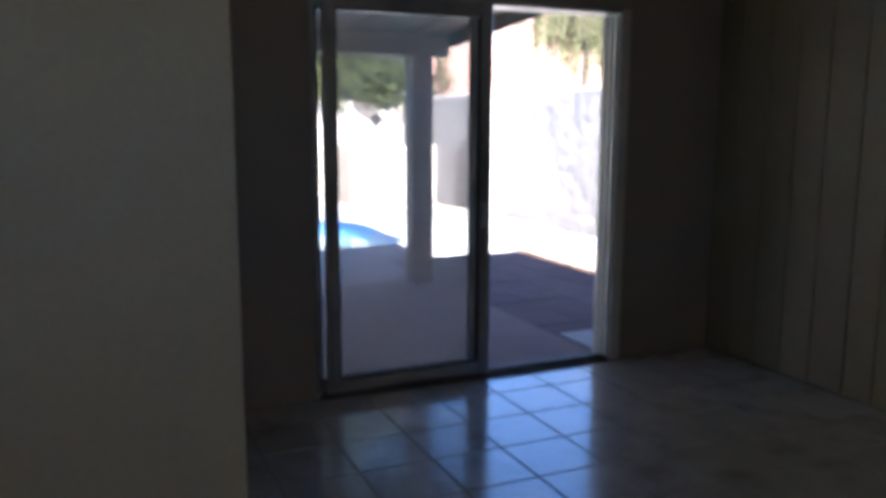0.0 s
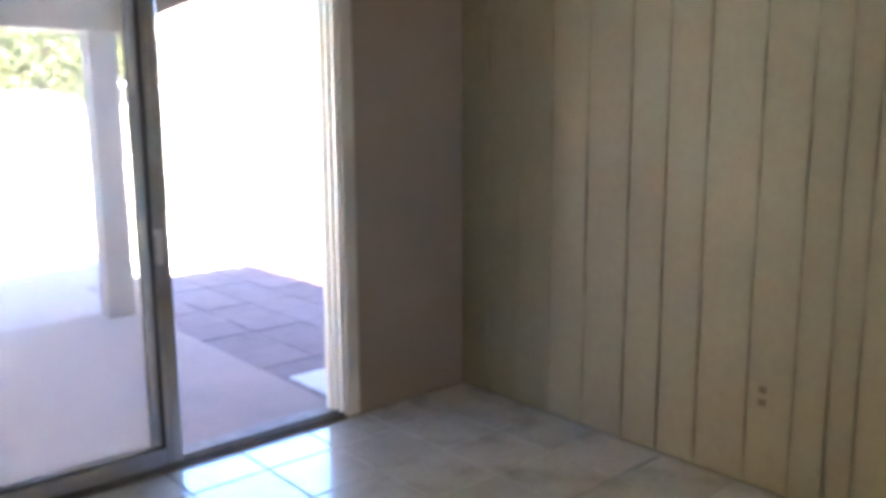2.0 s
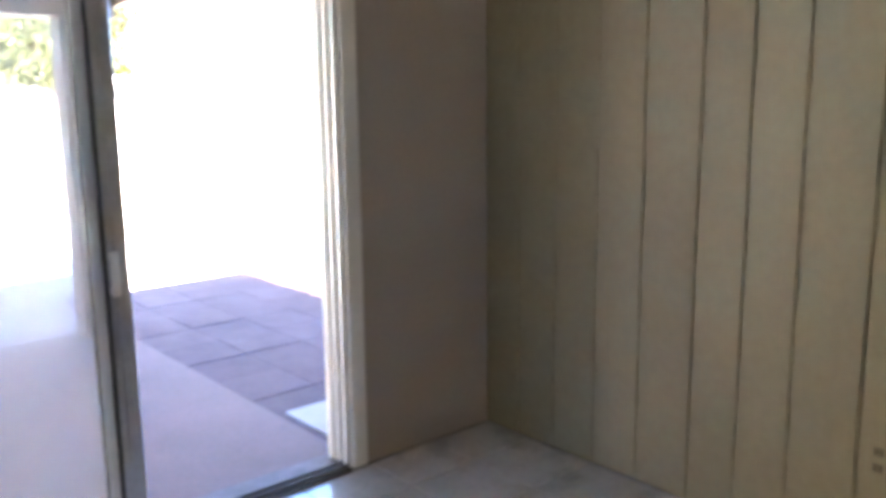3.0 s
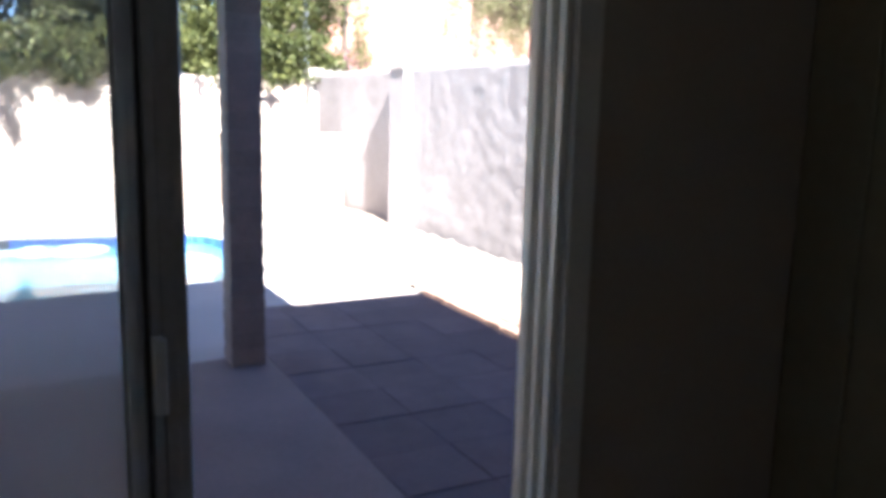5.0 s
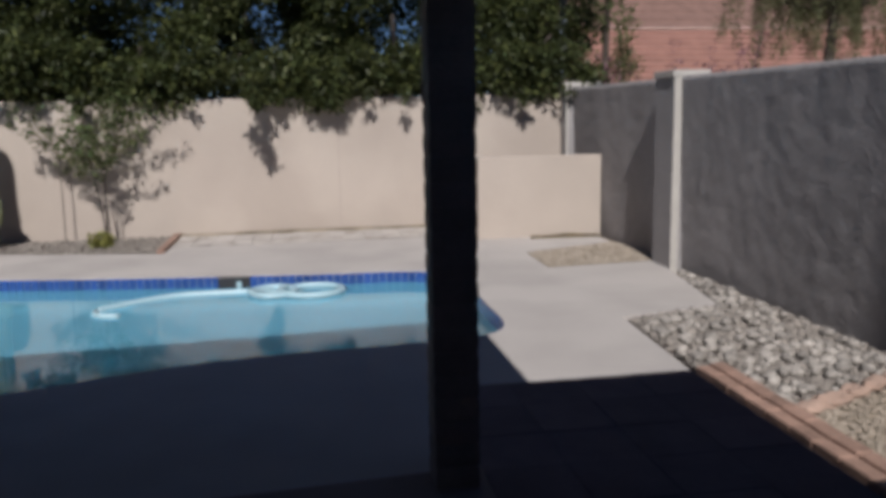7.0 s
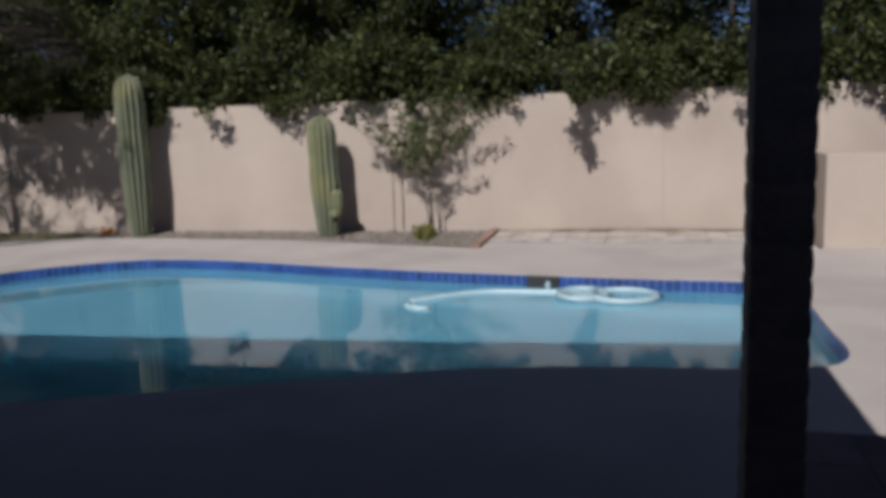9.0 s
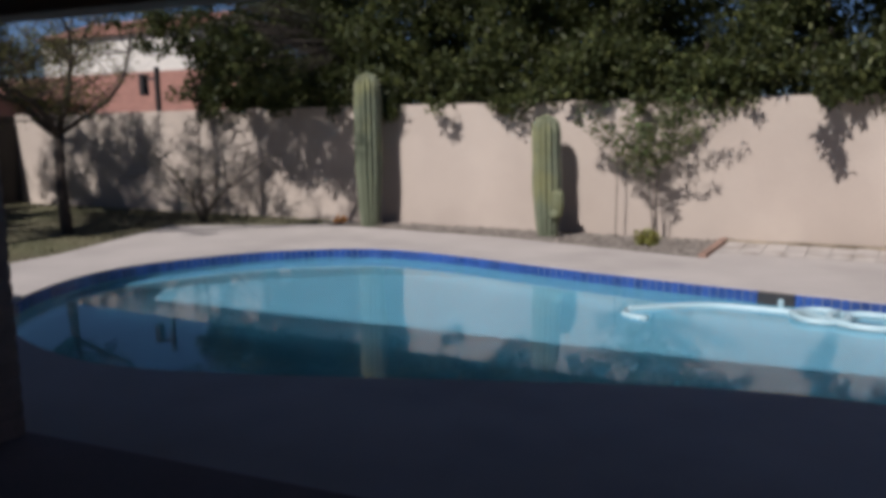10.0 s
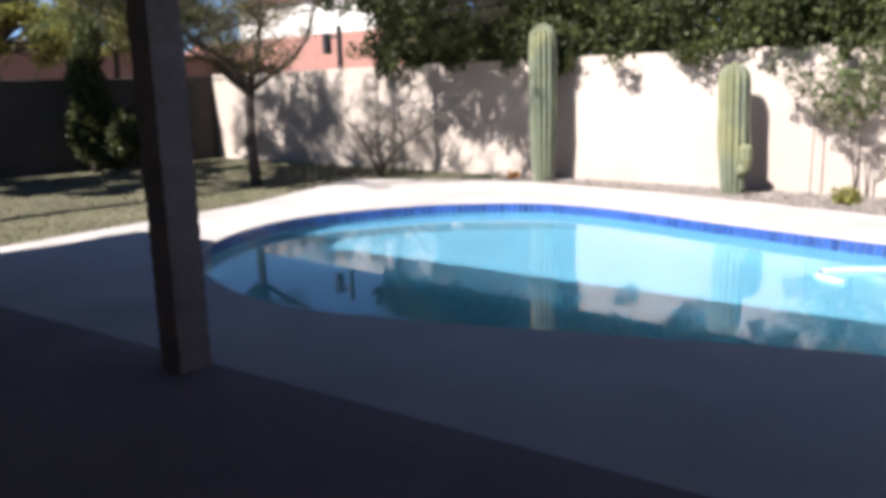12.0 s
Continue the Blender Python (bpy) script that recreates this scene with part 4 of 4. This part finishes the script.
# ---------------------------------------------------------------- beyond the walls


def neighbour_house(name, x0, x1, y0, y1, eave, ridge, wall_mat, label, courses=14, roof_mat=None):
    """A low house with a pitched roof laid in tile courses."""
    t = thing(name, ((x0 + x1) / 2, (y0 + y1) / 2, GROUND - 0.05), label, "house")
    part("wall", box(x0, x1, y0, y1, -0.3, eave), wall_mat, t, "stucco walls")
    ym, over = (y0 + y1) / 2, 0.4
    for side in (-1, 1):
        ye = y0 - over if side < 0 else y1 + over
        rows = [(ye, eave - 0.03)]
        for c in range(courses):
            a, b = c / courses, (c + 1) / courses
            rows += [(ye + (ym - ye) * a, eave + (ridge - eave) * a + 0.05), (ye + (ym - ye) * b, eave + (ridge - eave) * b)]
        verts = [(x, y, z) for y, z in rows for x in (x0 - over, x1 + over)]
        faces = [(2 * k, 2 * k + 1, 2 * k + 3, 2 * k + 2) for k in range(len(rows) - 1)]
        child("roof", raw_mesh("roof", verts, faces, roof_mat or M["roof_tile"]), t, "red tile roof")
    for x in (x0, x1):
        bm = bmesh.new()
        bm.faces.new([bm.verts.new(p) for p in ((x, y0, eave), (x, y1, eave), (x, ym, ridge - 0.08))])
        part("gable", bm, wall_mat, t)
    part("ridge_cap", box(x0 - over, x1 + over, ym - 0.1, ym + 0.1, ridge - 0.03, ridge + 0.05, 0.03), M["ridge"], t, "pale mortared ridge cap")
    return t


neighbour_house("neighbour_house", 6.6, 24.0, 20.0, 25.0, 2.1, 3.75, M["salmon"], "salmon house with a red tile roof", 10)
neighbour_house("neighbour_house", 8.6, 26.0, 27.0, 38.0, 3.6, 8.2, M["salmon"], "taller salmon house behind, brown tile roof", roof_mat=M["brown_tile"])
neighbour_house("neighbour_house", -42.0, -22.5, 24.0, 31.0, 1.9, 3.9, M["salmon"], "low house with red tile roof beyond the garden")
neighbour_house("neighbour_house", -42.0, -27.0, 3.0, 21.0, 2.2, 3.1, M["salmon"], "low salmon house beyond the shaded wall")
white_house = neighbour_house("neighbour_house", -50.0, -36.5, 36.0, 44.0, 7.0, 8.4, M["cream"], "tall cream stucco house far behind")

lamp = thing("garden_lantern", (-13.50, 11.9, GROUND - 0.05), "dark lantern box on a post behind the wall", "lantern")
part("pole", box(-13.26, -13.18, 11.86, 11.94, GROUND - 0.05, 2.62, 0.005), M["black"], lamp)
part("box", add_box(box(-13.66, -13.53, 11.82, 11.98, 2.08, 2.46, 0.02), -13.68, -13.51, 11.80, 12.0, 2.46, 2.49, 0.01), M["black"], lamp)
part("bracket", box(-13.53, -13.26, 11.88, 11.92, 2.38, 2.42), M["black"], lamp)
flag = thing("utility_pole", (3.42, 12.4, GROUND - 0.05), "slim blue grey pole behind the wall corner", "pole")
child("shaft", raw_mesh("shaft", *tube_rows([(3.42, 12.4, GROUND - 0.06), (3.42, 12.4, 2.4), (3.42, 12.4, 4.4)], [0.055, 0.05, 0.045], 10), M["pole"], True), flag)

# ---------------------------------------------------------------- lawn and beds
LAWN = [(-9.32, -2.0), (-9.32, 2.78), (-9.52, 4.3), (-9.77, 6.95), (-10.72, 9.7), (-8.6, 10.8), (-8.6, 11.39), (-16.99, 11.39), (-16.99, -2.0)]


def inside(x, y, poly):
    hit = False
    for (xa, ya), (xb, yb) in zip(poly, poly[1:] + poly[:1]):
        if (ya > y) != (yb > y) and x < (xb - xa) * (y - ya) / (yb - ya) + xa:
            hit = not hit
    return hit


lawn = solid("lawn", sheet(LAWN, GROUND - 0.015, down=0.03), M["grass"], "dry patchy yellow green lawn", "lawn", "structure")
g = np.random.default_rng(12)
verts, n = [], 0
while n < 26000:
    x, y = g.uniform(-17, -8.6), g.uniform(1.0, 11.3)
    if not inside(x, y, LAWN):
        continue
    a, h, w = g.uniform(0, 6.28), g.uniform(0.015, 0.045), g.uniform(0.006, 0.014)
    lx, ly = g.normal() * 0.03, g.normal() * 0.03
    verts += [(x - w * math.cos(a), y - w * math.sin(a), GROUND - 0.02), (x + w * math.cos(a), y + w * math.sin(a), GROUND - 0.02), (x + lx, y + ly, GROUND - 0.015 + h)]
    n += 1
tagged(new("grass", numpy_mesh("grass", np.array(verts), np.arange(3 * n).reshape(n, 3), M["blade"])), "short dry grass blades of the lawn", "grass", "", "stuff")

BED = [(-2.40, 9.95), (-2.40, 11.39), (-8.58, 11.39), (-8.58, 10.79), (-6.9, 10.79), (-5.07, 10.57)]
RIVER = [(1.80, 4.40), (1.93, 3.50), (3.15, 4.05), (3.15, 7.46), (2.98, 7.2), (2.78, 5.93), (1.86, 5.72)]
PEA = [(1.93, 0.25), (3.15, 0.25), (3.15, 4.03), (1.93, 3.48)]
FAR_BED = [(1.88, 7.93), (3.15, 8.03), (3.15, 9.38), (1.90, 8.88)]


def bumpy_bed(name, poly, z, amp, mat, label, category, down=0.0):
    bm = sheet(poly, z, down=down)
    bmesh.ops.subdivide_edges(bm, edges=bm.edges[:], cuts=7, use_grid_fill=True)
    bmesh.ops.triangulate(bm, faces=bm.faces[:])
    for v in bm.verts:
        v.co.z += amp * noise.noise(Vector((v.co.x * 3.1, v.co.y * 3.1, 0))) + amp * 0.4 * noise.noise(Vector((v.co.x * 11, v.co.y * 11, 4)))
    return solid(name, bm, mat, label, category, "structure", smooth=True)


bumpy_bed("wall_foot_soil", [(-2.36, 11.21), (1.5, 11.21), (1.5, 11.395), (-2.36, 11.395)], GROUND + 0.03, 0.02, M["moss"], "mossy soil along the foot of the wall", "soil", down=0.08)
bumpy_bed("low_wall_soil", [(2.2, 9.84), (3.15, 9.80), (3.15, 9.995), (2.25, 9.995)], GROUND + 0.025, 0.02, M["moss"], "mossy soil at the foot of the low wall", "soil", down=0.08)
bumpy_bed("soil_bed", BED, GROUND - 0.01, 0.04, M["soil"], "dry soil planting bed along the wall", "planting bed")
river_bed = bumpy_bed("river_rock_bed", RIVER, GROUND - 0.03, 0.02, M["soil"], "bed of grey river rocks beside the deck", "rock bed")
pea_bed = bumpy_bed("gravel_bed", PEA, GROUND - 0.02, 0.025, M["gravel_bed"], "tan pea gravel bed beside the wall", "gravel bed")
far_bed = bumpy_bed("gravel_patch", FAR_BED, GROUND - 0.012, 0.02, M["gravel_bed"], "small tan gravel patch in the deck", "gravel bed")


def pebbles(name, poly, count, size, seed, z, label, mat):
    g = np.random.default_rng(seed)
    xs, ys = [p[0] for p in poly], [p[1] for p in poly]
    pts = []
    while len(pts) < count:
        x, y = g.uniform(min(xs), max(xs)), g.uniform(min(ys), max(ys))
        if inside(x, y, poly):
            pts.append((x, y))
    base = np.array([(1, 0, 0), (-1, 0, 0), (0, 1, 0), (0, -1, 0), (0, 0, 1), (0, 0, -1)], float)
    tri = np.array([(0, 2, 4), (2, 1, 4), (1, 3, 4), (3, 0, 4), (2, 0, 5), (1, 2, 5), (3, 1, 5), (0, 3, 5)])
    v, f = [], []
    for i, (x, y) in enumerate(pts):
        a = g.uniform(0, 6.28)
        s = size * g.uniform(0.5, 1.4)
        k = base * np.array([s, s * g.uniform(0.6, 1.0), s * 0.6])
        r = np.array([[math.cos(a), -math.sin(a), 0], [math.sin(a), math.cos(a), 0], [0, 0, 1]])
        v.append(k @ r.T + g.normal(size=(6, 3)) * s * 0.12 + np.array([x, y, z + g.uniform(0, 0.01)]))
        f.append(tri + 6 * i)
    return tagged(new(name, numpy_mesh(name, np.concatenate(v), np.concatenate(f), mat)), label, "gravel", "", "stuff")


pebbles("pea_gravel", PEA, 9000, 0.013, 3, GROUND - 0.01, "loose tan pea gravel", M["pebble"])
pebbles("patch_gravel", FAR_BED, 1600, 0.018, 5, GROUND - 0.005, "loose tan gravel of the patch", M["pebble"])
pebbles("bed_gravel", BED, 3200, 0.022, 6, GROUND, "stones and litter on the soil bed", M["bed_stone"])
pebbles("rock_bed_gravel", RIVER, 3800, 0.028, 7, GROUND - 0.015, "small stones between the river rocks", M["bed_stone"])

# ---------------------------------------------------------------- pieces: blocks, tiles, planks, pavers, bricks, rocks
for post, x0, y0 in ((post_right, 0, 0), (post_left, 0, 0)):
    meshes = [block_mesh("block", POST, POST, 0.096, s) for s in range(3)]
    for i in range(20):
        child("block", meshes[i % 3], post, at=pose(0, 0, 0.05 + i * 0.1026, rz=90 * (i % 4)))

jamb_blocks = [block_mesh("block", 0.4, 0.042, 0.098, s) for s in range(3)]
for i in range(21):
    child("block", jamb_blocks[i % 3], wall_north, at=pose(0.222 + 0.008 * math.sin(i * 2.3), 0.2225, -0.04 + i * 0.1026))

PITCH, OFF_X, OFF_Y = 0.33, -0.28, -0.28


def tile_bm(w, d):
    bm = box(-w / 2, w / 2, -d / 2, d / 2, -0.008, 0, 0.0)
    top = [e for e in bm.edges if all(v.co.z > -0.001 for v in e.verts)]
    bmesh.ops.bevel(bm, geom=top, offset=0.003, segments=1, affect="EDGES")
    return bm


tile_meshes, far_tiles = {}, bmesh.new()
for i in range(-19, 4):
    for j in range(-18, 2):
        xa, xb = max(OFF_X + i * PITCH + 0.003, ROOM_X0 + 0.003), min(OFF_X + (i + 1) * PITCH - 0.003, ROOM_X1 - 0.003)
        ya, yb = max(OFF_Y + j * PITCH + 0.003, ROOM_Y0 + 0.003), min(OFF_Y + (j + 1) * PITCH - 0.003, -0.02)
        if xb - xa < 0.02 or yb - ya < 0.02:
            continue
        if xa > -4.2 and ya > -4.6:
            key = (round(xb - xa, 3), round(yb - ya, 3))
            if key not in tile_meshes:
                tile_meshes[key] = mesh_of("tile", tile_bm(*key), M["tile"])
            child("tile", tile_meshes[key], floor, at=pose((xa + xb) / 2, (ya + yb) / 2, 0))
        else:
            vs = [far_tiles.verts.new(p) for p in ((xa, ya, 0), (xb, ya, 0), (xb, yb, 0), (xa, yb, 0))]
            far_tiles.faces.new(vs)
part("far_tiles", far_tiles, M["tile"], floor)["kind"] = "stuff"

GROOVES = [0.0, -0.20, -0.40, -0.61, -0.82, -1.045, -1.225, -1.405, -1.625, -1.805, -1.93, -2.03, -2.20]
while GROOVES[-1] > -5.8:
    GROOVES.append(GROOVES[-1] - (0.20, 0.22, 0.18, 0.18, 0.22, 0.18, 0.13, 0.10, 0.17)[len(GROOVES) % 9])
GROOVES[-1] = ROOM_Y0
for a, b in zip(GROOVES, GROOVES[1:]):
    bm = box(ROOM_X1, ROOM_X1 + 0.0075, b + 0.004, a - 0.004, 0.002, CEIL - 0.003)
    lip = [e for e in bm.edges if all(v.co.x < ROOM_X1 + 0.001 for v in e.verts) and abs(e.verts[0].co.z - e.verts[1].co.z) > 1]
    bmesh.ops.bevel(bm, geom=lip, offset=0.004, segments=1, affect="EDGES")
    part("plank", bm, M["panel"], wall_east)

# dark square pavers
PAVE = 0.396
paver_mesh = mesh_of("paver", tile_bm(PAVE - 0.005, PAVE - 0.005), M["paver"])
for i in range(4):
    for j in range(10):
        x, y = 0.154 + (i + 0.5) * PAVE, 4.356 - (j + 0.5) * PAVE
        if y < 0.6 and x < 1.1:
            continue
        child("paver", paver_mesh, paver_base, at=pose(x, y, GROUND + 0.005 + 0.002 * math.sin(i * 5 + j * 3), rz=0.6 * math.sin(i + 2 * j)))

# brick edging of the terrace, two courses
edge = thing("brick_edging", (1.84, 3.4, GROUND), "row of red clay bricks edging the terrace", "brick edging")
brick_mesh = mesh_of("brick", box(-0.045, 0.045, -0.098, 0.098, -0.03, 0.03, 0.006), M["brick"])
for i in range(9):
    for c, (dx, dz) in enumerate(((-0.045, 0.012), (0.048, 0.028))):
        child("brick", brick_mesh, edge, at=pose(dx, -0.80 + i * 0.203 + 0.004 * math.sin(i * 3 + c), dz, rx=1.5 * math.sin(i * 2.1 + c), rz=2 * math.sin(i * 1.7 + c)))
cross = thing("stone_edging", (2.5, 3.78, GROUND), "line of pink sandstone pieces between gravel and rocks", "stone edging")
edging_meshes = [mesh_of("edging_stone", rounded_stone(s + 50, 0.13, 0.065, 0.045, 0.5), M["edging"]) for s in range(4)]
for i in range(6):
    s = (i + 0.5) / 6
    child("edging_stone", edging_meshes[i % 4], cross, at=pose(-0.58 + 1.2 * s, -0.27 + 0.56 * s, 0.02, rx=4 * math.sin(i * 3), rz=25 + 8 * math.sin(i * 5)))
bed_edge = thing("bed_edging", (-2.39, 10.65, GROUND), "short row of red bricks ending the soil bed", "brick edging")
for i in range(7):
    child("brick", brick_mesh, bed_edge, at=pose(0, -0.62 + i * 0.21, 0.02, rx=3 * math.sin(i * 2), rz=3 * math.sin(i * 4)))

# light blocks paving the strip in front of the back wall
strip = thing("block_paving", (-0.4, 10.7, GROUND), "pale concrete block strip below the beige wall", "paving", kind="structure")
strip_mesh = mesh_of("paving_block", tile_bm(0.2385, 0.2385), M["strip"])
for i in range(15):
    for j in range(4):
        child("paving_block", strip_mesh, strip, at=pose(-1.8 + i * 0.245, -0.22 + j * 0.245, 0.013 + 0.002 * j + 0.002 * math.sin(i * 3 + j * 7), rx=0, rz=math.sin(i * 7 + j)))

# river rocks
g = random.Random(17)
rock_meshes = [mesh_of("rock", rounded_stone(s, 1, 0.78, 0.62, 0.45), M["rock"], True) for s in range(7)]
n = 0
while n < 290:
    x, y = g.uniform(1.8, 3.1), g.uniform(3.5, 7.4)
    if not inside(x, y, RIVER):
        continue
    s = g.choice((0.026, 0.030, 0.036, 0.042, 0.050))
    ob = child("rock", rock_meshes[n % 7], river_bed, at=pose(x, y, GROUND + 0.01 + g.uniform(-0.015, 0.02), g.uniform(-20, 20), g.uniform(-20, 20), g.uniform(0, 360)) @ Matrix.Diagonal((s, s, s, 1)))
    n += 1

# waterline tiles
loop = [Vector((p.x, p.y, 0)) for p in POOL]
lengths = [(b - a).length for a, b in zip(loop, loop[1:] + loop[:1])]
total, step = sum(lengths), 0.078
count = int(total / step)
wl_mesh = mesh_of("waterline_tile", tile_bm(0.072, 0.115), M["pool_tile"])
centre = Vector((-3.6, 6.5, 0))
k, run = 0, 0.0
for i in range(count):
    want = (i + 0.5) * total / count
    while run + lengths[k] < want:
        run += lengths[k]
        k += 1
    a, b = loop[k], loop[(k + 1) % len(loop)]
    p = a + (b - a) * ((want - run) / lengths[k])
    way = (b - a).normalized()
    inward = Vector((way.y, -way.x, 0))
    if inward.dot(centre - p) < 0:
        inward = -inward
    up = Vector((0, 0, 1))
    side = up.cross(inward)
    q = p + inward * 0.012
    m = Matrix(((side.x, up.x, inward.x, q.x), (side.y, up.y, inward.y, q.y), (side.z, up.z, inward.z, GROUND - 0.072), (0, 0, 0, 1)))
    child("waterline_tile", wl_mesh, the_pool, at=Matrix.Translation(-the_pool.location) @ m)
